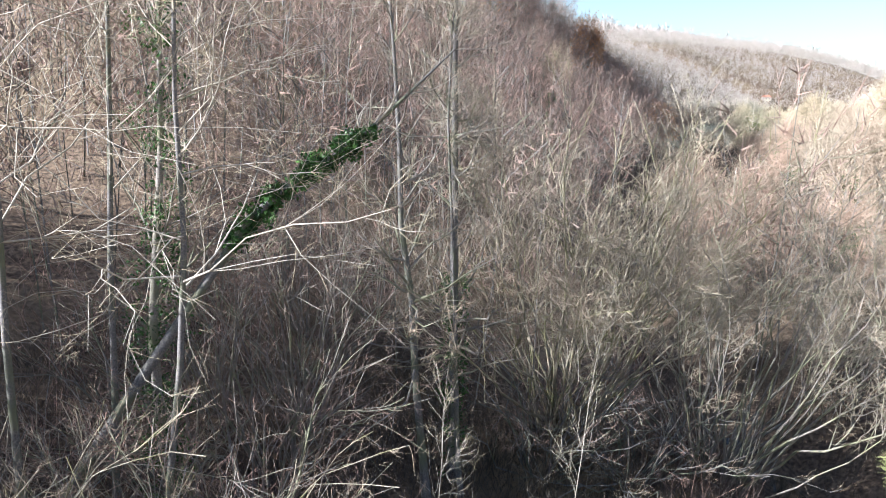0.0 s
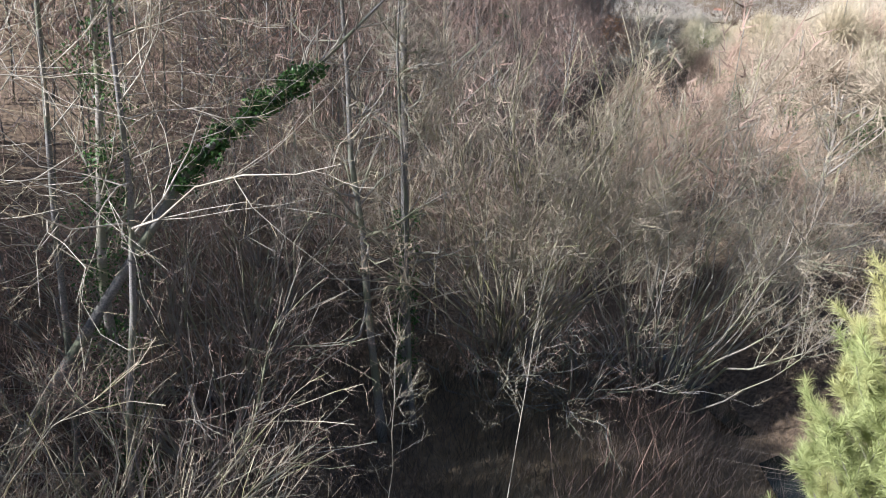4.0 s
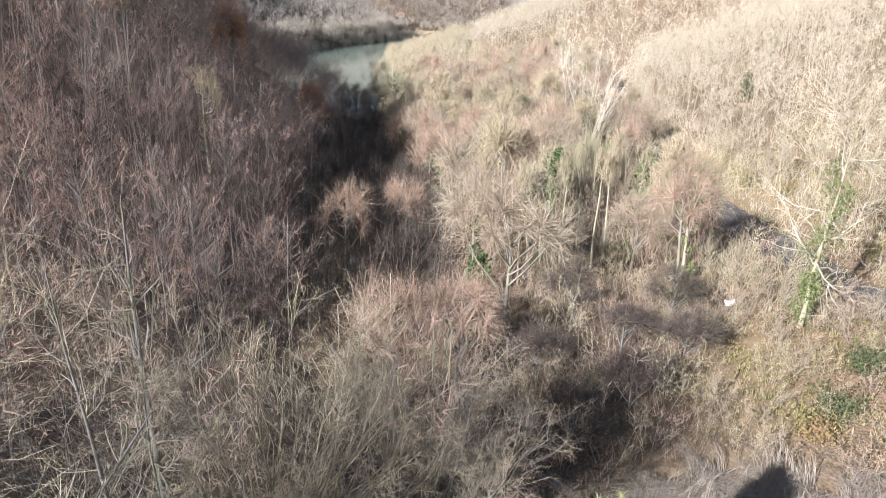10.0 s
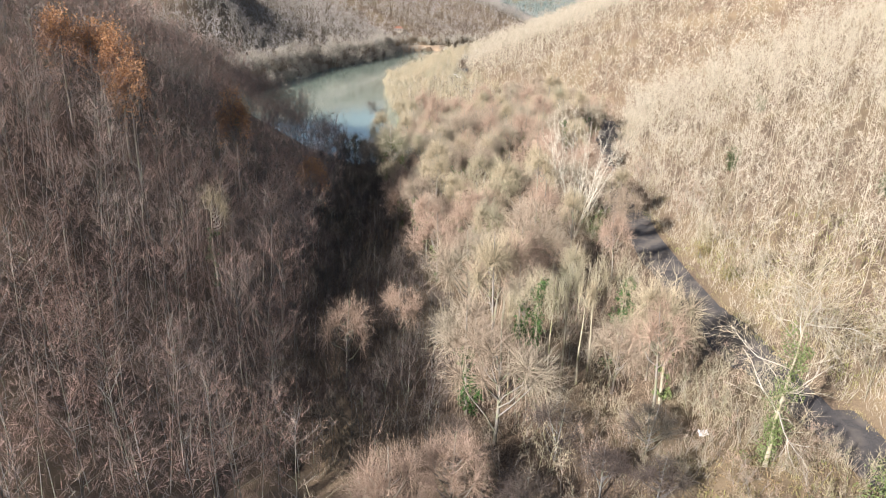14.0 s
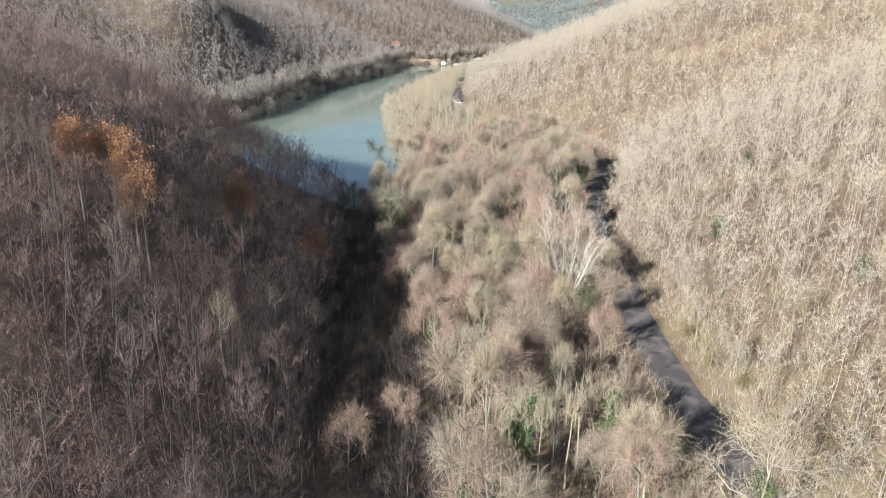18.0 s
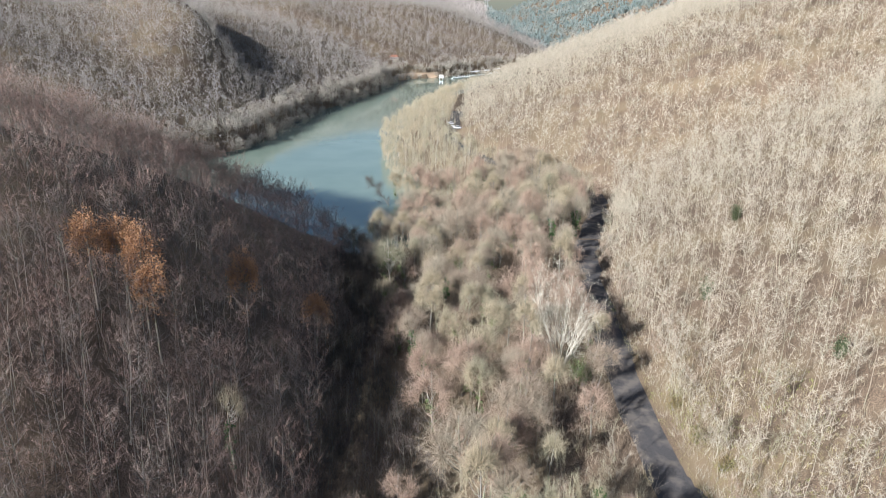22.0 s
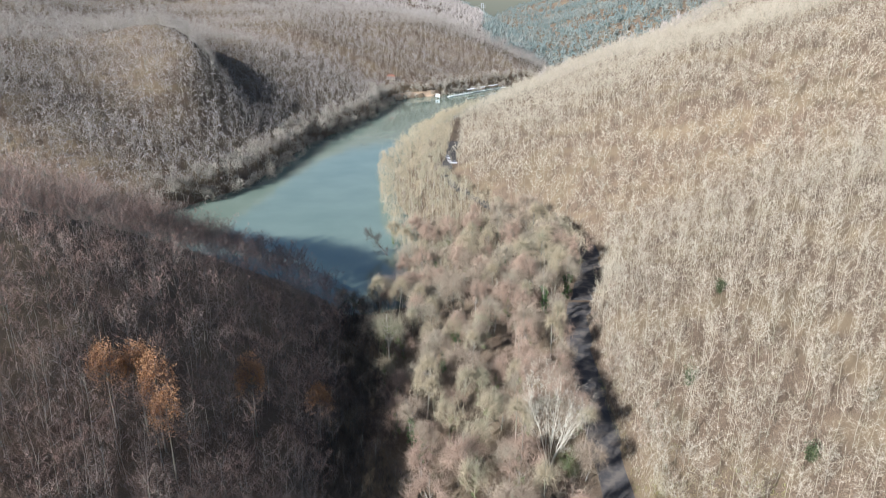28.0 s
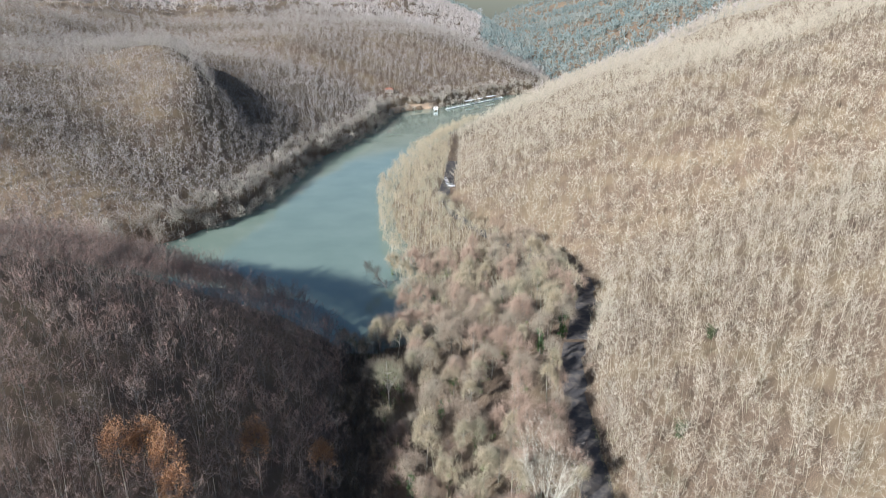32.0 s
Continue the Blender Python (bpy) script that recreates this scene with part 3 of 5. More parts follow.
conifers = scatter(20, 800, 830, 1750, 12, lambda x, y: (x > np.where(y < 880, road_x(y) - 30, 0.05 * y)) & (x < y * 0.5) & (height(x, y) > 2.5), 27)
conifers = np.concatenate([conifers, scatter(-200, 1000, 1750, 2560, 17, lambda x, y: (x < 0.45 * y), 29)])
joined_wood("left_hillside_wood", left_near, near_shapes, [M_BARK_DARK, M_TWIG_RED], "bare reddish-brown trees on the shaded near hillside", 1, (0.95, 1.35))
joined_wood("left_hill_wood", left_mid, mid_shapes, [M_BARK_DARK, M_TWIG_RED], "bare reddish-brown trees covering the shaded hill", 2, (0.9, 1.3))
joined_wood("right_hillside_wood", right_mid, slope_shapes, [M_BARK_TAN, M_TWIG_TAN], "bare beige trees with pale trunks on the sunlit hillside", 3, (0.75, 1.15), 0.02)
joined_wood("right_ridge_wood", right_far, ridge_shapes, [M_BARK_TAN, M_TWIG_TAN], "bare beige trees along the sunlit ridge", 4)
joined_wood("lakeside_wood", shore_right, lake_shapes, [M_BARK_PALE, M_TWIG_PALE], "bare pale trees between road and lake shore", 5)
# dark trees paint the gorge's shade, reaching onto the valley side
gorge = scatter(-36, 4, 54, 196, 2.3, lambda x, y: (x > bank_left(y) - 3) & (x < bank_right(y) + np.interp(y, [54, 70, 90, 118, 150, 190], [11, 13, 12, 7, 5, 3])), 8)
joined_wood("gorge_wood", gorge, lake_shapes, [M_BARK_DARK, M_TWIG_DARK_SHADE], "bare scrub trees filling the stream gorge, its shade put into their dark colour", 8, (0.45, 0.75))
joined_wood("far_bank_wood", left_far, far_shapes, [M_BARK, M_TWIG_HAZE], "bare grey-brown trees on the far bank of the lake, with haze in their colour", 6)
joined_wood("shoreline_wood", shore_left, shore_shapes, [M_BARK, M_TWIG_SHORE], "rounded bare bushy trees overhanging the far shore", 16, (0.75, 1.2))
joined_wood("distant_wood", last, last_shapes, [M_BARK, M_TWIG_HAZE], "distant bare woods on the far ridges, with haze in their colour", 7, (0.8, 1.4))
joined_wood("distant_conifer_wood", conifers, conifer_shapes, [M_BARK, M_CONIFER_HAZE], "conifer woods on the farthest slopes, haze blue-green in their colour", 28, (0.7, 1.3))


# tall trees kept out of view, added to throw shade on the hollow
behind_shapes = [wood_tree(rs, 420, 14, rs.uniform(20, 24), rs.uniform(3.6, 4.6), 0.2, 0.07, 0.12, True) for k in range(4)]
behind = scatter(-46, -18, -34, 10, 7.0, lambda x, y: (x * 0.75 - y * 0.66 < -18) & (x * 0.75 - y * 0.66 > -46) & (x < -1.9 * y - 8.5), 9)
joined_wood("unseen_shade_wood", behind, behind_shapes, [M_BARK, M_TWIG_RED], "tall bare trees added out of view to shade the stream hollow", 9, (0.9, 1.1))


# low unseen thicket, added so the ground by the stream is shaded
under = scatter(-50, -11, -34, 8, 2.6, lambda x, y: (x * 0.75 - y * 0.66 < -10) & (x * 0.75 - y * 0.66 > -40) & (x < -1.9 * y - 5), 10)
under_shapes = [slender_tree(rs, rs.uniform(10, 13), rs.uniform(2.4, 3.2), 0.08, 16, 18, 0.06, 0.15, 0.06, 1.0) for k in range(5)]
joined_wood("unseen_shade_thicket", under, under_shapes, [M_BARK, M_TWIG_RED], "dense low bare thicket added out of view to shade the bank", 10, (0.65, 0.95))


# ---- trees of the valley floor: one of each shape, then copies ----
def ivy_on(P, R, r, count, low, high, thick, size=0.09, kind=0):
    """Ivy leaves crowding in uneven lumps round a stem between two shares of its length."""
    n, lumps = P.shape[1], max(10, count // 45)
    t = r.uniform(low, high, lumps) ** 1.0 * (n - 1)
    i = np.minimum(t.astype(int), n - 2)
    w = (t - i)[:, None]
    c = P[0, i] * (1 - w) + P[0, i + 1] * w + r.normal(size=(lumps, 3)) * np.array([1, 1, 0.6]) * thick * 0.42
    big = thick * r.uniform(0.25, 0.75, lumps)
    k = r.integers(0, lumps, count)
    off = unit(r.normal(size=(count, 3))) * big[k][:, None] * r.uniform(0.2, 1.0, (count, 1)) ** 0.5
    return leaves(c[k] + off * np.array([1, 1, 1.25]), size, r, kind)


def bare_tree(name, r, at, tall, lean, trunk_r, label, bark, twig, limbs=9, limb_len=0.42, limb_angle=42, limb_up=0.14, first=0.22, boughs=6, twigs=6,
              twig_w=0.03, ivy=0, ivy_to=0.7, ivy_mat=None, ivy_thick=0.4, wobble=0.14, russet=0, group="", sides=7, twig_len=0.13, leaf=0.09, thin=0.5, stem_bark=None):
    """A leafless tree with its own branching: trunk, each limb, and a crown of boughs and twigs; ivy and dead leaves where it has them."""
    ob = thing(name, at, label, "tree", group)
    P, R = stem((0, 0, -0.4), (lean[0], lean[1], tall), 9, r, 0.05, trunk_r, trunk_r * 0.12)
    R[0, 0] *= 1.35
    part("trunk", mesh_of("trunk", [tubes(P, R, sides)], [stem_bark or bark], True), ob)
    L, LR = sprout(P, R, r, limbs, tall * limb_len, limb_angle, 6, limb_up, wobble, first, 0.95, thin, 0.2, 0.55)
    B, BR = sprout(L, LR, r, boughs, tall * limb_len * 0.45, 42, 5, limb_up * 0.8, wobble, 0.15, 1.0, 0.6, 0.3, 0.3)
    for k in range(limbs):
        part("limb", mesh_of("limb", [tubes(L[k:k + 1], LR[k:k + 1], 5)], [bark], True), ob)
    top, topr = sprout(P, R, r, boughs * 2, tall * 0.16, 34, 5, 0.1, wobble, 0.7, 1.0, 0.6, 0.25, 0.4)
    allB, allR = np.concatenate([B, top]), np.maximum(np.concatenate([BR, topr]), twig_w * 0.4)
    T, TR = sprout(allB, allR, r, twigs, tall * twig_len, 38, 3, 0.08, 0.12, 0.1, 1.0, 0.6, 0.3, 0.2)
    w = twig_w * np.ones(len(T))
    U, UR = sprout(T, TR, r, 2, tall * twig_len * 0.5, 42, 2, 0.05, 0.1, 0.2, 1.0, 0.6, 0.3, 0.2)
    pieces = [tubes(allB, allR, 3, 1), slivers(T[:, 0], T[:, 1], w, r), slivers(T[:, 1] - (T[:, 1] - T[:, 0]) * 0.15, T[:, 2], w * 0.7, r), slivers(U[:, 0], U[:, 1], twig_w * 0.7 * np.ones(len(U)), r)]
    tagged(part("crown", mesh_of("crown", pieces, [twig, bark]), ob), kind="stuff")
    if ivy:
        tagged(part("ivy", mesh_of("ivy", [ivy_on(P, R, r, ivy, 0.02, ivy_to, ivy_thick, leaf)], [ivy_mat or M_IVY]), ob, "evergreen ivy climbing the trunk"), kind="stuff")
    return ob


def round_crowned(name, r, at, tall, wide, trunk_r, label, bark, twig, limbs=9, twigs=700, twig_w=0.045, low=0.18, ivy=0, ivy_mat=None, ivy_to=0.75, ivy_thick=0.8, leaf=0.16, russet=0, group="", upright=0.35, spread=0.42):
    """A leafless tree with a full rounded crown, for the middle distance."""
    ob = thing(name, at, label, "tree", group)
    P, R = stem((0, 0, -0.5), (r.normal() * 0.3, r.normal() * 0.3, tall * 0.92), 5, r, 0.04, trunk_r, trunk_r * 0.15)
    part("trunk", mesh_of("trunk", [tubes(P, R, 6)], [bark], True), ob)
    L, (s1, t1), (s2, t2) = crown_of(r, tall, tall * low, wide, limbs, twigs // 2, low, upright, spread)
    for k in range(limbs):
        part("limb", mesh_of("limb", [tubes(L[k:k + 1], np.linspace(trunk_r * 0.5, trunk_r * 0.14, 4)[None], 4)], [bark], True), ob)
    w = r.uniform(0.7, 1.3, len(s1))
    tagged(part("crown", mesh_of("crown", [slivers(s1, t1, twig_w * w, r), slivers(s2, t2, twig_w * 0.75 * w, r)], [twig]), ob), kind="stuff")
    if ivy:
        tagged(part("ivy", mesh_of("ivy", [ivy_on(P, R, r, ivy, 0.02, ivy_to, ivy_thick, leaf)], [ivy_mat or M_IVY]), ob, "evergreen ivy climbing the trunk"), kind="stuff")
    if russet:
        e = np.concatenate([t1, t2])[r.integers(0, 2 * len(t1), russet)] + r.normal(size=(russet, 3)) * 0.2
        tagged(part("dead_leaves", mesh_of("dead_leaves", [leaves(e, 0.14, r)], [M_RUSSET]), ob, "russet dead leaves still hanging"), kind="stuff")
    return ob


def thicket(name, r, at, tall, spread, stems, label, bark, twig, boughs=10, twigs=5, trunk_r=0.05, twig_w=0.02, group="", bend=0.12, steps=7, arch=0.0, category="shrub", twig_len=0.085, sides=5, bough_len=0.22, low=0.2, power=0.85, foot=0.45, fork=36):
    """Many stems from one stool, fanning out: each stem a part, with a crown of boughs and twigs."""
    ob = thing(name, at, label, category, group)
    a = r.uniform(0, 6.283, stems)
    q = np.sqrt(r.uniform(0.02, 1, stems)) * spread
    t = np.linspace(0, 1, steps)
    h = tall * r.uniform(0.7, 1.05, stems) * (1 - 0.35 * (q / spread) ** 2)
    base = np.stack([np.cos(a) * foot, np.sin(a) * foot, -0.3 + 0 * a], 1) * np.where(foot > 0.5, r.uniform(0.3, 1.0, (stems, 1)), 1.0)
    P = np.zeros((stems, steps, 3))
    out = np.power(t, power)[None] * q[:, None]
    P[:, :, 0] = base[:, :1] + np.cos(a)[:, None] * out
    P[:, :, 1] = base[:, 1:2] + np.sin(a)[:, None] * out
    P[:, :, 2] = base[:, 2:] + h[:, None] * (t - arch * t ** 3)[None]
    P[:, 1:] += np.cumsum(r.normal(size=(stems, steps - 1, 3)) * bend, axis=1)
    R = trunk_r * r.uniform(0.6, 1.25, stems)[:, None] * np.linspace(1, 0.12, steps)[None]
    B, BR = sprout(P, R, r, boughs, tall * bough_len, fork, 4, 0.08 - arch * 0.3, 0.13, low, 1.0, 0.6, 0.25, 0.3)
    for k in range(stems):
        part("stem", mesh_of("stem", [tubes(P[k:k + 1], R[k:k + 1], sides)], [bark], True), ob)
    T, TR = sprout(B, BR, r, twigs, tall * twig_len, fork + 12, 3, 0.06, 0.22, 0.1, 1.0, 0.6, 0.3, 0.2)
    w = twig_w * np.ones(len(T))
    U, UR = sprout(T, TR, r, 2, tall * twig_len * 0.5, 46, 2, 0.05, 0.1, 0.2, 1.0, 0.6, 0.3, 0.2)
    bw = np.maximum(BR[:, 0] * 2, twig_w * 1.2)
    if twig_w < 0.025:
        pieces = [tubes(B, np.maximum(BR, twig_w * 0.8), 3, 1)]
    else:
        pieces = [slivers(B[:, 0], B[:, 2], bw, r, 1), slivers(B[:, 1], B[:, 3], bw * 0.7, r, 1)]
    pieces += [slivers(T[:, 0], T[:, 1], w, r), slivers(T[:, 1] - (T[:, 1] - T[:, 0]) * 0.2, T[:, 2], w * 0.7, r), slivers(U[:, 0], U[:, 1], twig_w * 0.7 * np.ones(len(U)), r)]
    tagged(part("crown", mesh_of("crown", pieces, [twig, bark]), ob), kind="stuff")
    return ob


rv = np.random.default_rng(77)
KINDS = [
    round_crowned("bare_tree", rv, (14, 88, ground_at(14, 88)), 11, 4.2, 0.15, "bare grey-brown tree on the valley floor", M_BARK, M_TWIG, 11, 2600, twig_w=0.036, group="valley floor trees"),
    round_crowned("bare_tree", rv, (6, 101, ground_at(6, 101)), 12, 3.9, 0.16, "bare beige tree with ivy on its trunk", M_BARK_MOSSY, M_TWIG_PALE, 11, 2500, twig_w=0.036, ivy=420, ivy_mat=M_IVY_LIGHT, group="valley floor trees"),
    round_crowned("bare_tree", rv, (-2, 118, ground_at(-2, 118)), 9.5, 4.3, 0.14, "bare rounded tree with pinkish budding twigs and a little ivy", M_BARK, M_TWIG_PINK, 12, 2700, twig_w=0.036, low=0.12, ivy=300, ivy_to=0.6, ivy_mat=M_IVY_LIGHT, group="valley floor trees"),
    round_crowned("bare_tree", rv, (16, 132, ground_at(16, 132)), 13, 3.4, 0.16, "tall bare tree with pale upright limbs", M_BARK, M_TWIG_PALE, 12, 2500, twig_w=0.036, low=0.12, upright=0.6, spread=0.4, group="valley floor trees"),
    round_crowned("bare_tree", rv, (-6, 140, ground_at(-6, 140)), 10.5, 4.8, 0.17, "bare spreading grey tree on the stream bank", M_BARK, M_TWIG, 13, 2900, twig_w=0.036, low=0.15, group="valley floor trees"),
    round_crowned("bare_tree", rv, (20, 150, ground_at(20, 150)), 12, 3.7, 0.16, "bare reddish tree beside the road", M_BARK, M_TWIG_PINK, 12, 2500, twig_w=0.036, upright=0.6, group="valley floor trees"),
    round_crowned("bare_tree", rv, (4, 165, ground_at(4, 165)), 11, 3.9, 0.18, "bare tree wrapped in dark green ivy", M_BARK, M_TWIG, 11, 2200, twig_w=0.036, ivy=700, ivy_to=0.85, ivy_mat=M_IVY, ivy_thick=1.1, leaf=0.18, group="valley floor trees"),
]
SHRUBS = [
    thicket("bare_shrub", rv, (10, 60, ground_at(10, 60)), 6.5, 2.6, 6, "bare straw-brown shrub on the valley floor", M_BARK_MOSSY, M_TWIG_PALE, 8, 5, 0.04, 0.04, group="valley floor shrubs", steps=5, sides=3, twig_len=0.13, bough_len=0.3),
    thicket("bare_shrub", rv, (4, 66, ground_at(4, 66)), 5.5, 2.8, 6, "bare pinkish-brown shrub on the valley floor", M_BARK, M_TWIG_PINK, 8, 5, 0.04, 0.04, group="valley floor shrubs", steps=5, sides=3, twig_len=0.13, bough_len=0.3),
    thicket("bare_shrub", rv, (18, 78, ground_at(18, 78)), 6.0, 3.0, 6, "bare grey-brown shrub on the valley floor", M_BARK, M_TWIG, 8, 5, 0.04, 0.04, group="valley floor shrubs", steps=5, sides=3, twig_len=0.13, bough_len=0.3),
]
taken = [(14, 88), (6, 101), (-2, 118), (16, 132), (-6, 140), (20, 150), (4, 165), (10, 60), (4, 66), (18, 78), (21, 110), (19.5, 105), (18.5, 100), (24, 107), (17.5, 108), (-12, 69), (-6, 75), (8.8, 65), (18.3, 67), (27.5, 49.3), (-14, 157), (3.6, 143)]


def clear_of(x, y, gap):
    return all((x - a) ** 2 + (y - b) ** 2 > gap * gap for a, b in taken)


rp = np.random.default_rng(5)
spots = scatter(-32, 62, 56, 262, 7.0, lambda x, y: (x > bank_right(y) + np.interp(y, [56, 70, 90, 118, 150, 190], [10.5, 12, 11, 6.5, 4, 0])) & (x < road_x(y) - np.where(y < 100, 9.0, 4.2)), 55)
made_trees = 0
for x, y in spots:
    if not clear_of(x, y, 3.4) or made_trees > 230:
        continue
    k = int(rp.integers(0, len(KINDS)))
    s = rp.uniform(0.85, 1.4) if y > 100 or x < road_x(y) - 14 else rp.uniform(0.65, 0.95)
    copy_thing(KINDS[k], pose(x, y, ground_at(x, y), rp.normal() * 3, rp.normal() * 3, rp.uniform(0, 360)) @ Matrix.Scale(s, 4))
    made_trees += 1
spots = scatter(-24, 62, 38, 205, 4.2, lambda x, y: (((x > bank_right(y) + np.where(y > 54, 13.0, -1.0)) & (x < road_x(y) - 6.0) & (y < 112)) | ((x > road_x(y) + 4.6) & (x < road_x(y) + np.where(y < 125, 13, 8.5)))) & ~((x > 16) & (y < 50) & (x < 29)), 56)
for x, y in spots:
    k = int(rp.integers(0, len(SHRUBS)))
    copy_thing(SHRUBS[k], pose(x, y, ground_at(x, y), 0, 0, rp.uniform(0, 360)) @ Matrix.Scale(rp.uniform(0.6, 1.1), 4))

for x, y in scatter(20, 44, 46, 66, 3.4, lambda x, y: (x < road_x(y) - 4) & ((x > 30) | (y > 55)) & (np.hypot(x - 27.5, y - 49.3) > 2), 57):
    copy_thing(SHRUBS[int(rp.integers(0, 2))], pose(x, y, ground_at(x, y), 0, 0, rp.uniform(0, 360)) @ Matrix.Scale(rp.uniform(0.55, 0.95), 4))

for x, y in scatter(17, 42, 33, 58, 2.1, lambda x, y: (x < road_x(y) - 3) & (np.hypot(x - 24, y - 54.2) > 2.5) & (np.hypot((x - 16) / 9.5, (y - 24) / 10.5) > 1.02) & (swell(x, y, 9, 17) > -0.3), 58):
    copy_thing(SHRUBS[int(rp.integers(0, 3))], pose(x, y, ground_at(x, y), 0, 0, rp.uniform(0, 360)) @ Matrix.Scale(rp.uniform(0.32, 0.62), 4))

# marked trees of the middle distance
rm = np.random.default_rng(91)


def at_ground(x, y):
    return (x, y, ground_at(x, y))


thicket("poplar", rm, at_ground(20.8, 110), 24.5, 7.4, 15, "tall white-barked poplar with upswept bare limbs beside the road", M_BARK_WHITE, M_TWIG_WHITE, 18, 7, 0.085, 0.026, bend=0.24, steps=8, category="tree", twig_len=0.05, bough_len=0.2, low=0.25, power=1.1, foot=0.3)
bare_tree("ivy_tree", rm, at_ground(27.5, 49.3), 18.5, (0.4, 0.2), 0.2, "old pale tree with crooked spreading limbs and ivy-covered trunk", M_BARK_PALE, M_TWIG_PALE, 18, 0.42, 66, 0.04, 0.25, 9, 6, 0.03, thin=0.6, stem_bark=M_BARK_MOSSY, ivy=3200, ivy_to=0.75, ivy_mat=M_IVY_LIGHT, ivy_thick=1.2, leaf=0.10, wobble=0.28)
round_crowned("ivy_tree", rm, at_ground(8.8, 65), 15.5, 1.9, 0.2, "slender tree with a dark column of ivy", M_BARK_MOSSY, M_TWIG_PALE, 10, 800, 0.035, 0.35, ivy=1700, ivy_to=0.9, ivy_mat=M_IVY, ivy_thick=1.0, leaf=0.13)
round_crowned("ivy_tree", rm, at_ground(18.3, 67), 13, 2.0, 0.2, "slender tree with green ivy up its trunk", M_BARK_MOSSY, M_TWIG_PALE, 10, 800, 0.035, 0.35, ivy=1500, ivy_to=0.9, ivy_mat=M_IVY, ivy_thick=1.0, leaf=0.13)
for k, (x, y, h) in enumerate([(10.6, 63.5, 15), (12.4, 65.5, 15.5), (13.8, 63.8, 14.5), (15.4, 66.2, 15), (6.6, 63, 14)]):
    round_crowned("pole_tree", rm, at_ground(x, y), h, 1.5, 0.14, "slender straw-coloured tree standing in a row", M_BARK_MOSSY, M_TWIG_PALE, 10, 900, 0.032, 0.35, group="row of slender trees")
round_crowned("round_tree", rm, at_ground(-11.6, 69), 12.5, 4.0, 0.2, "round bare sunlit tree on the stream bank", M_BARK, M_TWIG_PINK, 14, 2600, 0.035, 0.15)
round_crowned("round_tree", rm, at_ground(-6, 75.4), 10.5, 3.4, 0.18, "small round bare tree on the stream bank", M_BARK, M_TWIG_PINK, 12, 2000, 0.035, 0.15)
round_crowned("budding_tree", rm, at_ground(-4.2, 41.5), 14, 4.2, 0.2, "bare tree with pinkish budding crown", M_BARK_PALE, M_TWIG_PINK, 18, 4200, 0.022, 0.2, upright=0.6)
round_crowned("budding_tree", rm, at_ground(0.5, 44.5), 11, 4.0, 0.18, "bare tree with pinkish budding crown", M_BARK, M_TWIG_PINK, 16, 3600, 0.022, 0.15, upright=0.5)
# scrub coloured dark in place of the shadow over the hollow
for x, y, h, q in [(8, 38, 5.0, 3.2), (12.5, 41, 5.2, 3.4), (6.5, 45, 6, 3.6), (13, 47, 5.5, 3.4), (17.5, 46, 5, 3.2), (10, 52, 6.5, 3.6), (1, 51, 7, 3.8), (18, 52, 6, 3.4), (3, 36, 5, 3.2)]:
    round_crowned("alder_scrub", rm, at_ground(x, y), h, q, 0.12, "low bare scrub tree in the hollow, shade put into its dark colour", M_BARK_DARK, M_TWIG_DARK_SHADE, 14, 2200, 0.028, 0.08, group="hollow scrub trees")
round_crowned("ivy_tree", rm, at_ground(-13.7, 157.5), 16, 5.6, 0.3, "broad pale tree with ivy at the head of the lake", M_BARK_PALE, M_TWIG_PALE, 16, 2400, 0.05, 0.2, ivy=900, ivy_to=0.8, ivy_mat=M_IVY_LIGHT, ivy_thick=2.2, leaf=0.2)
round_crowned("ivy_tree", rm, at_ground(-29, 78.6), 16.0, 3.0, 0.2, "pale fan-shaped tree with ivy on the shaded hillside", M_BARK_PALE, M_TWIG_PALE, 14, 1300, 0.032, 0.35, ivy=700, ivy_mat=M_IVY, ivy_thick=0.9, leaf=0.16, upright=0.9, spread=0.32)
for x, y, h in [(-46, 95, 19), (-43, 91, 17), (-49.5, 97, 17.5), (-36.3, 113, 18), (-53, 94, 16), (-26, 124, 14)]:
    round_crowned("beech_tree", rm, at_ground(x, y), h, 3.0, 0.18, "tree holding russet dead leaves on the shaded hillside", M_BARK, M_TWIG_RED, 12, 1100, 0.045, 0.3, russet=3200, group="russet trees", upright=0.6)
bare_tree("leaning_tree", rm, at_ground(-18.5, 243), 13, (-10, 2), 0.28, "dark bare tree leaning out over the lake", M_BARK_DARK, M_TWIG_DARK_SHADE, 14, 0.4, 46, 0.1, 0.25, 7, 6, 0.06)
for x, y, h in [(-27, 188, 11), (-23.5, 186, 10), (-31, 192, 10), (-20, 193, 9), (-17, 199, 10)]:
    round_crowned("ivy_tree", rm, at_ground(x, y), h, 3.6, 0.22, "dark ivy-clad tree at the lake edge", M_BARK, M_TWIG, 10, 1000, 0.06, 0.15, ivy=350, ivy_to=0.9, ivy_mat=M_EVERGREEN, ivy_thick=2.2, leaf=0.2, group="lake edge trees")

# ---- the near trees by the start of the flight ----
rn = np.random.default_rng(19)
bare_tree("alder", rn, at_ground(-9.9, 19.6), 20.5, (-0.9, -0.2), 0.21, "tall slim alder with ivy round its lower trunk", M_BARK, M_TWIG, 36, 0.18, 66, 0.05, 0.22, 7, 6, 0.014, ivy=3000, ivy_to=0.40, ivy_mat=M_IVY, ivy_thick=0.5, leaf=0.05, sides=9, twig_len=0.045, thin=0.5, wobble=0.2, stem_bark=M_BARK_DARK)
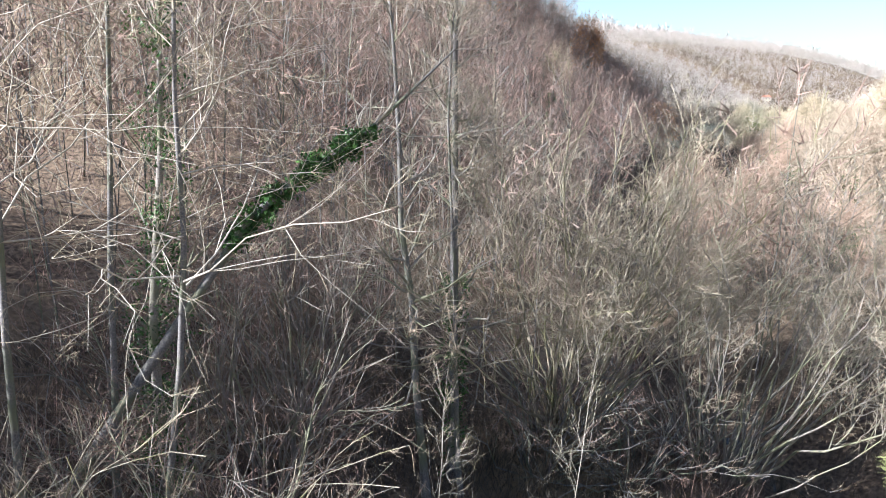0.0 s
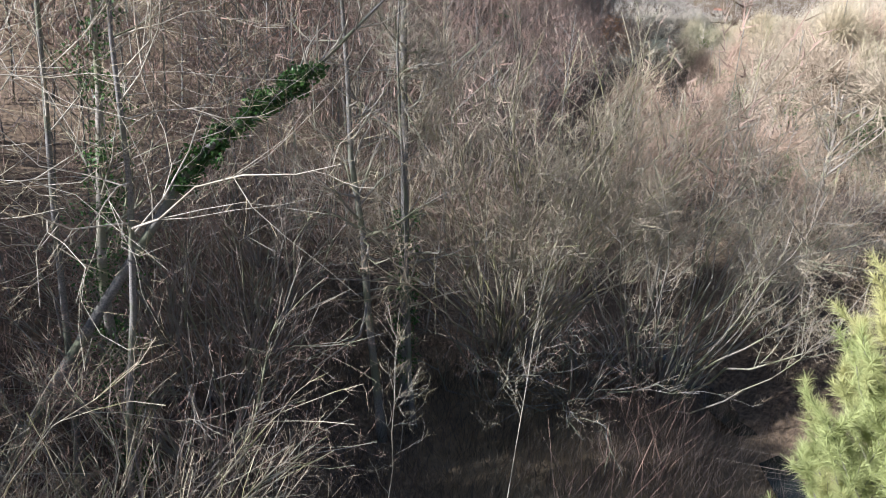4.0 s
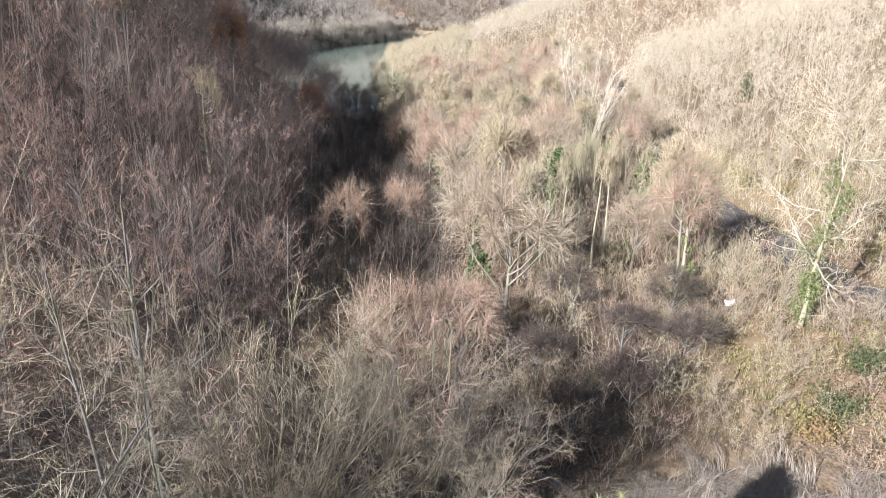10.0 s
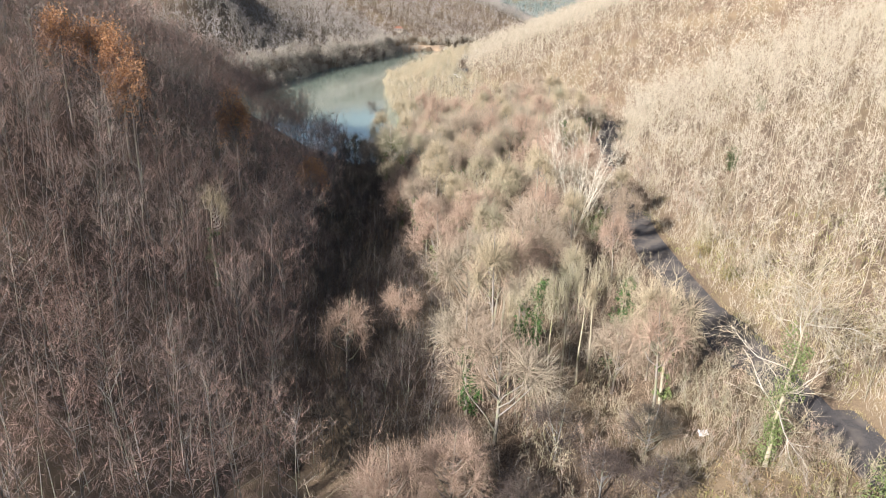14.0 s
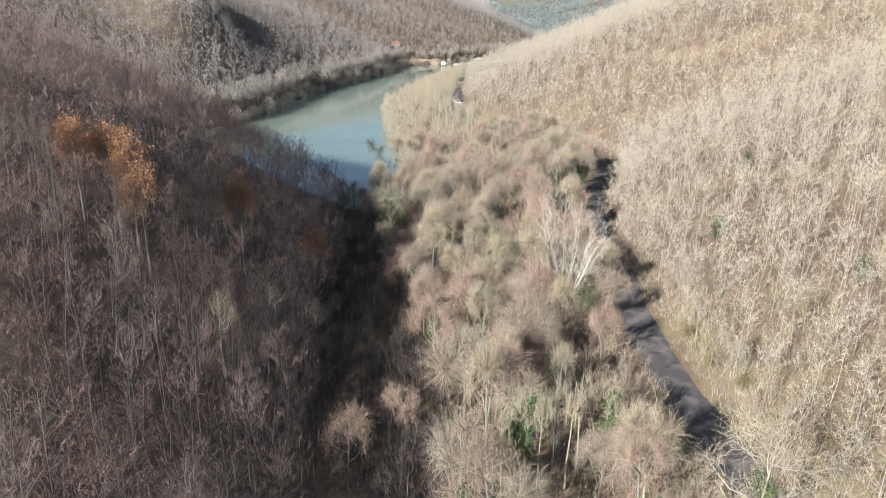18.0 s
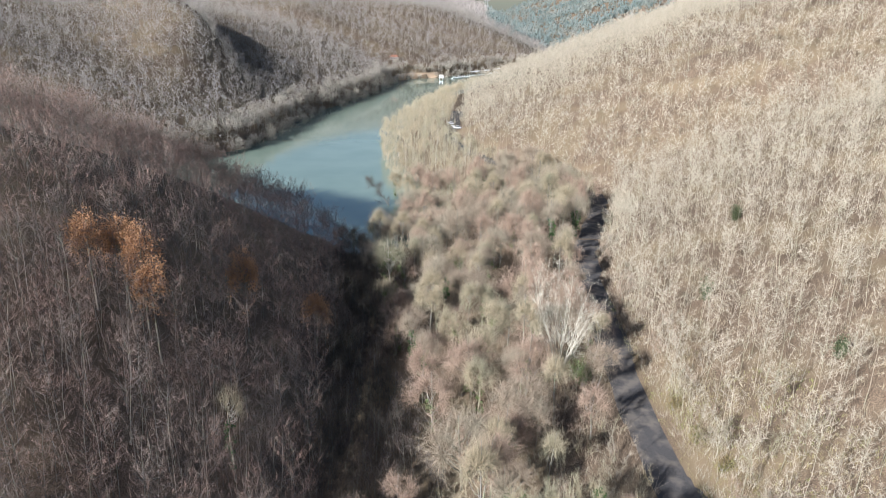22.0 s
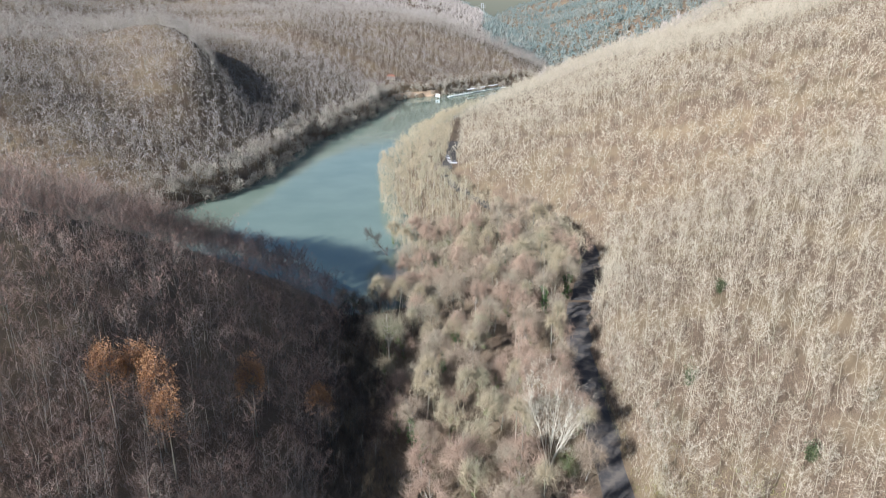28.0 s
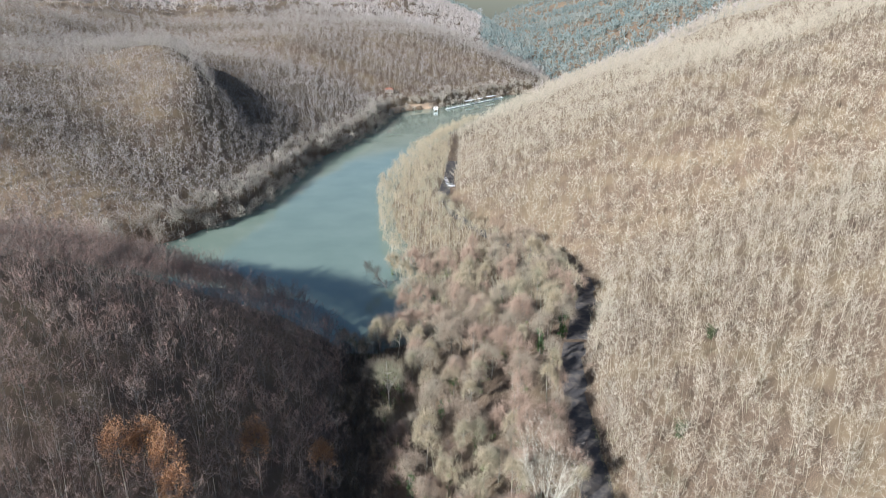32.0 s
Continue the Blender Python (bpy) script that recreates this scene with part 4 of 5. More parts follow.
bare_tree("alder", rn, at_ground(-9.6, 17.4), 20, (-1.5, -0.9), 0.15, "thin grey alder with short bare side branches", M_BARK, M_TWIG, 30, 0.19, 62, 0.05, 0.25, 7, 6, 0.013, sides=9, twig_len=0.045, thin=0.5, wobble=0.2, stem_bark=M_BARK_DARK)
bare_tree("alder", rn, at_ground(-9.0, 18.6), 17, (-0.9, -0.3), 0.10, "thin grey alder with short bare side branches", M_BARK, M_TWIG, 28, 0.19, 62, 0.05, 0.25, 7, 6, 0.013, sides=9, twig_len=0.045, thin=0.5, wobble=0.2, stem_bark=M_BARK_DARK)
for x, y, h, lean in [(-13.4, 6.9, 22, (0.6, 0.6)), (-12.0, 8.8, 21, (0.8, 0.8)), (-14.4, 9.6, 22, (0.6, 0.6))]:
    bare_tree("walnut_tree", rn, at_ground(x, y), h, lean, 0.105, "pale grey tree with crooked spreading white limbs", M_BARK_PALE, M_TWIG_PALE, 26, 0.36, 64, 0.05, 0.45, 10, 6, 0.010, wobble=0.27, sides=9, twig_len=0.05, thin=0.42, group="pale crooked trees", stem_bark=M_BARK_DARK)
bare_tree("ivy_tree", rn, at_ground(-14.0, 11.0), 18.5, (0.3, -0.2), 0.18, "bare tree with a dark ivy-wrapped trunk", M_BARK, M_TWIG, 14, 0.3, 50, 0.08, 0.4, 7, 6, 0.014, ivy=7000, ivy_to=0.95, ivy_mat=M_IVY, ivy_thick=0.65, leaf=0.05, sides=9, twig_len=0.05, thin=0.4)

# leaning trunk with a thick sleeve of ivy
lz = ground_at(-15.6, 7.2)
fallen = thing("dead_tree", (-15.6, 7.2, lz), "leaning dead tree with a sleeve of glossy green ivy", "tree")
keys = np.linspace(0, 1, 13)
LP = np.stack([np.interp(keys, [0, 0.42, 0.68, 1], [0, 3.3, 4.9, 6.2]), np.interp(keys, [0, 0.42, 0.68, 1], [0, 5.3, 7.9, 10.2]), np.interp(keys, [0, 0.2, 0.42, 0.68, 1], [-0.3, 4.2, 16.7 - lz, 18.7 - lz, 21 - lz])], 1)[None]
LPR = np.linspace(0.17, 0.02, 13)[None]
part("trunk", mesh_of("trunk", [tubes(LP, LPR, 8)], [M_BARK_DARK], True), fallen)
tagged(part("ivy", mesh_of("ivy", [ivy_on(LP, LPR, rn, 3800, 0.38, 0.68, 0.42, 0.07)], [M_IVY]), fallen, "dense glossy green ivy leaves"), kind="stuff")
SB, SBR = sprout(LP, LPR, rn, 16, 2.4, 55, 5, 0.08, 0.2, 0.5, 1.0, 0.6, 0.2, 0.3)
for k in range(16):
    part("branch", mesh_of("branch", [tubes(SB[k:k + 1], SBR[k:k + 1], 4)], [M_BARK_PALE], True), fallen)

thicket("coppice_stool", rn, at_ground(-8.2, 26.2), 14.8, 7.4, 56, "large coppiced tree with many yellow-grey stems fanning out", M_BARK_MOSSY, M_TWIG, 14, 14, 0.062, 0.016, fork=44, power=1.0, foot=1.3, bend=0.27, steps=9, bough_len=0.2, category="tree", twig_len=0.055, low=0.5)
thicket("coppice_stool", rn, at_ground(-2.2, 27.4), 13.8, 7.2, 52, "large coppiced tree with many grey-brown stems fanning out", M_BARK, M_TWIG, 14, 14, 0.058, 0.016, fork=44, power=1.0, foot=1.3, bend=0.27, steps=9, bough_len=0.2, category="tree", twig_len=0.055, low=0.5)
thicket("coppice_stool", rn, at_ground(-4.6, 23.6), 6.0, 6.0, 30, "low tangle of arching bare branches round a coppice stool", M_BARK_DARK, M_TWIG, 6, 5, 0.04, 0.012, bend=0.22, category="shrub", twig_len=0.09, arch=0.25)
thicket("coppice_stool", rn, at_ground(-7.6, 21.8), 6.5, 5.2, 26, "low tangle of arching bare branches beside a coppice stool", M_BARK_DARK, M_TWIG_RED, 7, 6, 0.04, 0.012, bend=0.24, category="shrub", twig_len=0.09, arch=0.35)
for x, y, h, q in [(-8.4, 3.4, 11.6, 3.6), (-10.4, 5.6, 11.8, 3.6), (-9.8, 4.4, 9.6, 3.2), (-13.0, 12.8, 11.0, 3.4), (-11.2, 8.0, 10.0, 3.4), (-14.2, 15.4, 11.5, 3.4), (-11.4, 9.6, 10.8, 3.2), (-15.5, 18.5, 11.5, 3.4), (-12.0, 3.0, 12.5, 3.6), (-16.5, 13.0, 11.5, 3.4), (-18.5, 16.5, 11, 3.4), (-18.5, 27.5, 10.5, 3.6), (-18.5, 22.5, 11.5, 3.6)]:
    mossy = y < 8
    thicket("hazel_bush", rn, at_ground(x, y), h, q * 1.3, 16, "tangled bare hazel with arching mossy branches" if mossy else "tangled bare reddish-brown hazel thicket", M_BARK_MOSSY if mossy else M_BARK, M_TWIG if mossy else M_TWIG_RED, 10, 7, 0.05, 0.011, group="hazel thickets", bend=0.2, arch=0.3, low=0.3, twig_len=0.08)
for x, y, h in [(-4.4, 15.0, 8.6), (-6.4, 11.9, 8.2)]:
    bare_tree("sapling", rn, at_ground(x, y), h, (0.1, 0.1), 0.022, "thin pale sapling with fine bare twigs", M_BARK_PALE, M_TWIG_PALE, 12, 0.2, 44, 0.08, 0.4, 3, 3, 0.008, sides=5, group="saplings", twig_len=0.05)

# ---- pine ----
rq = np.random.default_rng(41)
pine_at = at_ground(5.5, 16.4)
pine = thing("pine_tree", pine_at, "young bright green pine with long needles in brushy tufts", "tree")
PH = 18.2 - pine_at[2]
PP, PR = stem((0, 0, -0.4), (-0.75, 0.4, PH), 10, rq, 0.015, 0.17, 0.02)
part("trunk", mesh_of("trunk", [tubes(PP, PR, 9)], [M_BARK], True), pine)


def needles(C, D, r, each, length):
    """Brushes of long needles round shoot tips C that point along D."""
    n = len(C)
    tip = np.repeat(C, each, 0)
    d = np.repeat(D, each, 0)
    back = r.uniform(0, 1, (n * each, 1))
    out = unit(d * r.uniform(0.25, 1.3, (n * each, 1)) + unit(r.normal(size=(n * each, 3))) * 0.75)
    start = tip - d * back * 0.45
    return slivers(start, start + out * length * r.uniform(0.7, 1.1, (n * each, 1)), np.full(n * each, 0.015), r)


for k in range(104):
    share = (k + 0.5) / 104
    h = PH * (0.10 + 0.88 * share)
    reach = 4.4 * (1 - share) ** 0.58 * rq.uniform(0.85, 1.1) + 0.3
    a = k * 2.4 + rq.normal() * 0.3
    d0 = np.array([math.cos(a), math.sin(a), 0.15 + 0.75 * share])
    c = PP[0, 0] * 0
    i = np.interp(h, PP[0, :, 2], np.arange(10))
    lo = int(min(i, 8))
    c = PP[0, lo] * (1 - (i - lo)) + PP[0, lo + 1] * (i - lo)
    pts, d = [c], unit(d0)
    for q in range(5):
        d = unit(d + np.array([0, 0, 0.2]) + rq.normal(size=3) * 0.06)
        pts.append(pts[-1] + d * reach / 5)
    BP, BRR = np.array(pts)[None], np.linspace(0.045 * (1.2 - share), 0.012, 6)[None]
    TP, TR = sprout(BP, BRR, rq, 6 + int(11 * (1 - share)), 0.85, 50, 3, 0.42, 0.1, 0.25, 1.0, 0.7, 0.6, 0.3)
    b = part("branch", mesh_of("branch", [tubes(BP, BRR, 5), tubes(TP, TR, 3)], [M_BARK], True), pine)
    tips = np.concatenate([TP[:, -1], BP[0, 2:], TP[:, 1]])
    ways = unit(np.concatenate([TP[:, -1] - TP[:, 1], BP[0, 2:] - BP[0, 1:-1], TP[:, 1] - TP[:, 0]]) + np.array([0, 0, 0.02]))
    part("needles", mesh_of("needles", [needles(tips, ways, rq, 96, 0.38)], [M_NEEDLE]), b, "long bright green needles")

# ---- reeds, brambles, brush, verge ----
rg = np.random.default_rng(63)


def reed_bed(name, spots, tall, label, mat, width=0.022, lean=0.8, per=16):
    """Dry reeds: bunches of long bent blades."""
    n = len(spots) * per
    c = np.repeat(spots, per, 0)
    bunch = np.repeat(rg.normal(size=(len(spots), 2)) * lean, per, 0)
    x, y = c[:, 0] + rg.normal(size=n) * 0.22, c[:, 1] + rg.normal(size=n) * 0.22
    z = height(x, y) - 0.05
    h = tall * rg.uniform(0.6, 1.1, n)
    P = np.zeros((n, 4, 3))
    way = bunch + rg.normal(size=(n, 2)) * 0.3
    for k, t in enumerate((0, 0.4, 0.75, 1.0)):
        P[:, k, 0], P[:, k, 1] = x + way[:, 0] * t ** 1.8 * h * 0.5, y + way[:, 1] * t ** 1.8 * h * 0.5
        P[:, k, 2] = z + h * (t - 0.42 * t ** 2.6 * np.minimum(np.hypot(way[:, 0], way[:, 1]), 1.6))
    side = unit(np.concatenate([rg.normal(size=(n, 2)), np.zeros((n, 1))], 1))[:, None] * np.array([1, 1, 0.7, 0.15])[None, :, None] * width * 0.5
    V = np.stack([P - side, P + side], 2)
    i = np.arange(n * 8).reshape(n, 4, 2)
    F = np.stack([i[:, :-1, 0], i[:, :-1, 1], i[:, 1:, 1], i[:, 1:, 0]], -1).reshape(-1, 4)
    return tagged(new(name, mesh_of(name, [(V, F, 0)], [mat])), label, "plants", kind="stuff")


bed = scatter(7, 30, 13, 34.5, 0.55, lambda x, y: (np.hypot((x - 16) / 9.5, (y - 24) / 10.5) < 1 + 0.12 * np.sin(x * 1.7)) & (swell(x, y, 3.2, 5) > -0.45), 64)
reed_bed("reed_bed", bed, 2.7, "bed of dry grey-beige reeds bent over each other", M_REED, 0.036, 1.7, 20)
verge = scatter(30, 48, 40, 150, 0.6, lambda x, y: (x > road_x(y) + 2.6) & (x < road_x(y) + 5.5 + 2 * np.sin(y * 0.21)), 65)
reed_bed("verge_grass", verge, 0.5, "green and straw-coloured grass along the road verge", M_GRASS, 0.05, 0.5, 7)
tuft = scatter(14, 60, 34, 100, 1.1, lambda x, y: (np.hypot((x - 27) / 10, (y - 43) / 8) < 1) | ((x > road_x(y) + 5) & (x < road_x(y) + 24)), 66)
reed_bed("rough_grass", tuft, 0.7, "rough straw-coloured grass on the clearing and bank", M_GRASS, 0.05, 0.7, 9)


def bramble_patch(spots, low, mat, size, each, spread):
    c = np.repeat(spots, each, 0)
    n = len(c)
    x, y = c[:, 0] + rg.normal(size=n) * spread, c[:, 1] + rg.normal(size=n) * spread
    z = height(x, y) + np.abs(rg.normal(size=n)) * low
    return leaves(np.stack([x, y, z], 1), size, rg)


patches = scatter(16, 52, 33, 112, 1.9, lambda x, y: (np.hypot((x - 25) / 11, (y - 42) / 9) < 1) | ((x > road_x(y) + 4) & (x < road_x(y) + 12) & (swell(x, y, 11, 9) > 0)), 67)
tagged(new("bramble_cover", mesh_of("bramble_cover", [bramble_patch(patches, 0.6, M_BRAMBLE, 0.09, 70, 0.8)], [M_BRAMBLE])), "low olive and rust bramble cover on the clearing", "plants", kind="stuff")


def evergreen_shrub(x, y, tall, wide, label, mat, count=1500, leaf=0.09):
    ob = thing("evergreen_shrub", at_ground(x, y), label, "shrub", "evergreen shrubs")
    a = rg.uniform(0, 6.283, 9)
    tops = np.stack([np.cos(a) * wide * 0.6, np.sin(a) * wide * 0.6, tall * rg.uniform(0.6, 0.95, 9)], 1)
    P = np.linspace(np.zeros((9, 3)) + [0, 0, -0.2], tops, 4, axis=1)
    for k in range(9):
        part("stem", mesh_of("stem", [tubes(P[k:k + 1], np.linspace(0.05, 0.015, 4)[None], 4)], [M_BARK], True), ob)
    c = tops[rg.integers(0, 9, count)] * rg.uniform(0.35, 1.05, (count, 1)) + rg.normal(size=(count, 3)) * np.array([wide, wide, tall]) * 0.24
    c[:, 2] = np.abs(c[:, 2])
    part("foliage", mesh_of("foliage", [leaves(c, leaf, rg)], [mat]), ob)


for x, y, h, w in [(25, 38.8, 1.8, 2.2), (28.5, 41.5, 1.6, 1.8), (22.5, 36.5, 1.4, 1.6), (31, 38.5, 1.5, 1.6)]:
    evergreen_shrub(x, y, h, w, "dark green bramble shrub on the clearing", M_BRAMBLE if h < 1.5 else M_EVERGREEN)
for x, y, h, w in [(23.5, 108, 4.5, 2.4), (24.5, 105.5, 3.6, 2.0), (38.5, 88, 2.2, 1.6), (39.5, 80, 2.0, 1.5), (37.8, 97, 2.4, 1.6), (33, 42, 2.6, 2.0), (36, 46, 2.4, 2.0), (44, 66, 1.8, 1.4)]:
    evergreen_shrub(x, y, h, w, "yellow-green leafy shrub near the road", M_BRAMBLE if x > 36 else M_IVY_LIGHT, 800, 0.11)
for x, y, h, w in [(52, 126, 4.0, 1.5), (40, 228, 5.0, 2.4), (70, 160, 3.5, 1.5), (62, 96, 3.0, 1.2), (26, 214, 6.5, 3.0), (36, 208, 6.0, 2.6), (34, 222, 6.5, 3.0), (2, 214, 4.0, 2.0), (-4, 226, 4.5, 2.2)]:
    evergreen_shrub(x, y, h, w, "dark evergreen bush among the bare trees", M_EVERGREEN, 900, 0.17)

# brush under the trees
def brush(name, spots, tall, each, width, mat, label, seed):
    r = np.random.default_rng(seed)
    c = np.repeat(spots, each, 0)
    n = len(c)
    x, y = c[:, 0] + r.normal(size=n) * 0.35, c[:, 1] + r.normal(size=n) * 0.35
    p = np.stack([x, y, height(x, y) - 0.05], 1)
    d = unit(np.stack([r.normal(size=n) * 0.45, r.normal(size=n) * 0.45, np.ones(n)], 1)) * (tall * r.uniform(0.4, 1.2, n))[:, None]
    return tagged(new(name, mesh_of(name, [slivers(p, p + d, np.full(n, width), r)], [mat])), label, "plants", kind="stuff")


brush("valley_brush", scatter(-30, 60, 30, 270, 1.9, lambda x, y: (x > bank_right(y) + np.interp(y, [30, 54, 70, 90, 118, 150], [2, 11, 13, 12, 6, 3])) & (x < road_x(y) - 3.2) & (np.hypot((x - 16) / 10.5, (y - 24) / 11.5) > 1) & (np.hypot((x - 26) / 9, (y - 42) / 8) > 1), 68), 2.6, 16, 0.03, M_TWIG, "dense bare brush under the valley trees", 81)
brush("verge_brush", scatter(20, 75, 40, 270, 1.3, lambda x, y: (x > road_x(y) + 3.4) & (x < road_x(y) + 10), 73), 1.9, 16, 0.045, M_TWIG_TAN, "low straw-coloured brush on the road bank", 85)
brush("slope_brush", scatter(30, 200, 45, 250, 2.8, lambda x, y: (x > road_x(y) + 6) & (x < road_x(y) + 95), 69), 1.8, 9, 0.05, M_TWIG_PALE, "thin pale brush on the sunlit slope", 82)
# brush darkened to stand for deep shade on the bank
brush("hollow_brush", scatter(-16, 2, 8, 30, 0.9, lambda x, y: x < bank_left(y) - 0.5, 71), 1.6, 24, 0.018, M_TWIG_DARK_SHADE, "bare brush on the stream bank, shade put into its dark colour", 84)
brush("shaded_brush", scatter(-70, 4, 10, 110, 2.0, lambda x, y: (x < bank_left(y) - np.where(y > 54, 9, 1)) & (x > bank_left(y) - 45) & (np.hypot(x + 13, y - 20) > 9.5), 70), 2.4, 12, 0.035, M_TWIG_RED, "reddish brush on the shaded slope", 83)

# stream and bank brush: shade painted as near-black twigs
brush("stream_brush", scatter(-14, 14, 2, 46, 0.75, lambda x, y: (x > bank_left(y) - 3.5) & (x < bank_right(y) + 3.5) & (np.hypot((x - 16) / 9.5, (y - 24) / 10.5) > 1) & (np.hypot(x - 5.5, y - 16.4) > 1.5), 72), 1.9, 16, 0.016, M_TWIG_DARK_SHADE, "tangled brush along the stream, shade put into its dark colour", 86)
brush("bank_brush", scatter(-24, -2, 2, 26, 0.8, lambda x, y: x < bank_left(y) - 3, 74), 1.6, 20, 0.02, M_TWIG_DARK_SHADE, "bare undergrowth on the stream bank, shade put into its dark colour", 87)
# dark brush colour carries the shade on the gorge floor
brush("gorge_brush", scatter(-40, 4, 54, 196, 1.5, lambda x, y: (x > bank_left(y) - 9) & (x < bank_right(y) + np.interp(y, [54, 70, 90, 118, 150, 190], [11, 13, 12, 6, 4, 2])), 76), 2.4, 16, 0.06, M_TWIG_DARK_SHADE, "bare brush covering the gorge floor, its shade put into the dark colour", 89)

# more dark scrub, painting the same missing shadow
brush("hollow_scrub", scatter(3, 20, 31, 54, 0.8, lambda x, y: (np.hypot((x - 16) / 9.5, (y - 24) / 10.5) > 1) & (np.hypot((x - 11) / 8.5, (y - 43) / 11) < 1 + 0.15 * np.sin(x * 1.3 + y)), 75), 2.3, 16, 0.02, M_TWIG_DARK_SHADE, "tangled scrub filling the hollow, shade put into its dark colour", 88)

# ---- stream ----
sy = np.arange(-60, 36, 1.5)
mid = (bank_left(sy) + bank_right(sy)) / 2 + 0.5 * np.sin(sy * 0.3)
SX = np.stack([mid - 0.7 - 0.2 * np.sin(sy * 1.3), mid, mid + 0.7 + 0.2 * np.sin(sy * 1.9)], 1)
SZ = np.interp(sy, [-60, 0, 60, 190, 198], [4.6, 3.85, 3.15, 2.05, 2.03])[:, None] + np.zeros((1, 3))
si = np.arange(SX.size).reshape(SX.shape)
sf = np.stack([si[:-1, :-1], si[:-1, 1:], si[1:, 1:], si[1:, :-1]], -1).reshape(-1, 4)
stream = new("stream", mesh_of("stream", [(np.stack([SX, np.broadcast_to(sy[:, None], SX.shape), SZ], -1), sf, 0)], [M_STREAM], True))
tagged(stream, "shallow dark stream running to the lake", "water", kind="structure")


# ---- things by the road and the lake ----
def box(sx, sy, sz, bevel=0.02, at=(0, 0, 0), turn=0.0, top=1.0):
    bm = bmesh.new()
    bmesh.ops.create_cube(bm, size=1.0)
    bmesh.ops.scale(bm, vec=(sx, sy, sz), verts=bm.verts)
    for v in bm.verts:
        if v.co.z > 0:
            v.co.x *= top
            v.co.y *= top
    if bevel:
        bmesh.ops.bevel(bm, geom=bm.edges[:], offset=bevel, segments=2, affect="EDGES")
    bmesh.ops.transform(bm, matrix=pose(*at, 0, 0, turn), verts=bm.verts)
    return bm


def solid(name, bm, mat, parent, label=""):
    me = bpy.data.meshes.new(name)
    bm.to_mesh(me)
    bm.free()
    me.materials.append(mat)
    return part(name, me, parent, label)


# low concrete edging along the road's valley side, laid in lengths
edging = thing("road_edging", (0, 0, 0), "low pale concrete edging along the valley side of the road", "edging")
edge_mesh = bpy.data.meshes.new("edging_block")
ebm = box(0.22, 3.96, 0.5, 0.03)
ebm.to_mesh(edge_mesh)
ebm.free()
edge_mesh.materials.append(M_CONCRETE)
for y in np.arange(52, 140, 4.0):
    x0, x1 = float(road_x(y)), float(road_x(y + 4))
    b = part("edging_block", edge_mesh, edging)
    b.matrix_world = pose((x0 + x1) / 2 - 3.85, y + 2, float(road_z(y)) + 0.10, 0, 0, math.degrees(math.atan2(x0 - x1, 4)))

sack = thing("plastic_sheet", at_ground(24, 54.2), "crumpled white plastic sheet on the ground", "litter")
sbm = box(0.9, 0.6, 0.35, 0.0)
bmesh.ops.subdivide_edges(sbm, edges=sbm.edges[:], cuts=5, use_grid_fill=True)
for v in sbm.verts:
    v.co += Vector((noise.noise(v.co * 3.1), noise.noise(v.co * 3.7 + Vector((5, 0, 0))), noise.noise(v.co * 4.1 + Vector((0, 7, 0))))) * 0.22
    v.co.z += 0.16
solid("sheet", sbm, M_WHITE, sack)


def car(x, y, turn, label):
    ob = thing("parked_car", (x, y, max(ground_at(x, y), float(road_z(y))) + 0.02), label, "car", "parked cars", turn=turn)
    body = solid("body", box(1.75, 4.2, 0.75, 0.12, (0, 0, 0.62)), M_CARPAINT, ob)
    cabin = solid("cabin", box(1.6, 2.3, 0.6, 0.12, (0, -0.15, 1.22), 0, 0.8), M_GLASS, ob, "dark glazed cabin")
    solid("roof", box(1.3, 1.7, 0.06, 0.02, (0, -0.15, 1.53)), M_CARPAINT, ob)
    for sx in (-0.8, 0.8):
        for sy2 in (-1.3, 1.3):
            wb = bmesh.new()
            bmesh.ops.create_cone(wb, cap_ends=True, segments=16, radius1=0.31, radius2=0.31, depth=0.22)
            bmesh.ops.transform(wb, matrix=pose(sx, sy2, 0.31, 0, 90, 0), verts=wb.verts)
            solid("wheel", wb, M_RUBBER, ob)


for x, y, a in [(2.2, 372, 10), (4.5, 366, 80), (1.2, 380, 20)]:
    car(x, y, a, "small white car parked where the lakeside road widens")

# far shore: jetty with boat shelters, stilt hut, house, rowing boat
jetty = thing("jetty", (0, 0, LAKE), "long white-railed floating jetty with shelters on the far shore", "jetty")
J0, J1 = Vector((2, 676, 0)), Vector((66, 762, 0))
jd = (J1 - J0).normalized()
ja = math.degrees(math.atan2(-jd.x, jd.y))
plank = bpy.data.meshes.new("deck_section")
pb = box(2.2, 7.6, 0.3, 0.04)
pb.to_mesh(plank)
pb.free()
plank.materials.append(M_WHITE)
post = bpy.data.meshes.new("post")
pb = box(0.25, 0.25, 3.2, 0.02)
pb.to_mesh(post)
pb.free()
post.materials.append(M_WHITE)
for k in range(13):
    c = J0 + jd * (4 + 8 * k)
    part("deck_section", plank, jetty).matrix_world = pose(c.x, c.y, LAKE + 0.45, 0, 0, ja)
    for sgn in (-1, 1):
        q = c + Vector((jd.y, -jd.x, 0)) * sgn * 1.0
        part("post", post, jetty).matrix_world = pose(q.x, q.y, LAKE + 0.6, 0, 0, ja)
    if k in (4, 5, 7, 9, 10):
        solid("shelter_roof", box(3.6, 6.0, 0.25, 0.05, (c.x, c.y, LAKE + 2.4), ja), M_WHITE, jetty, "white shelter roof")
hut = thing("stilt_hut", (-8, 668, LAKE), "small white hut on stilts in the lake", "hut")
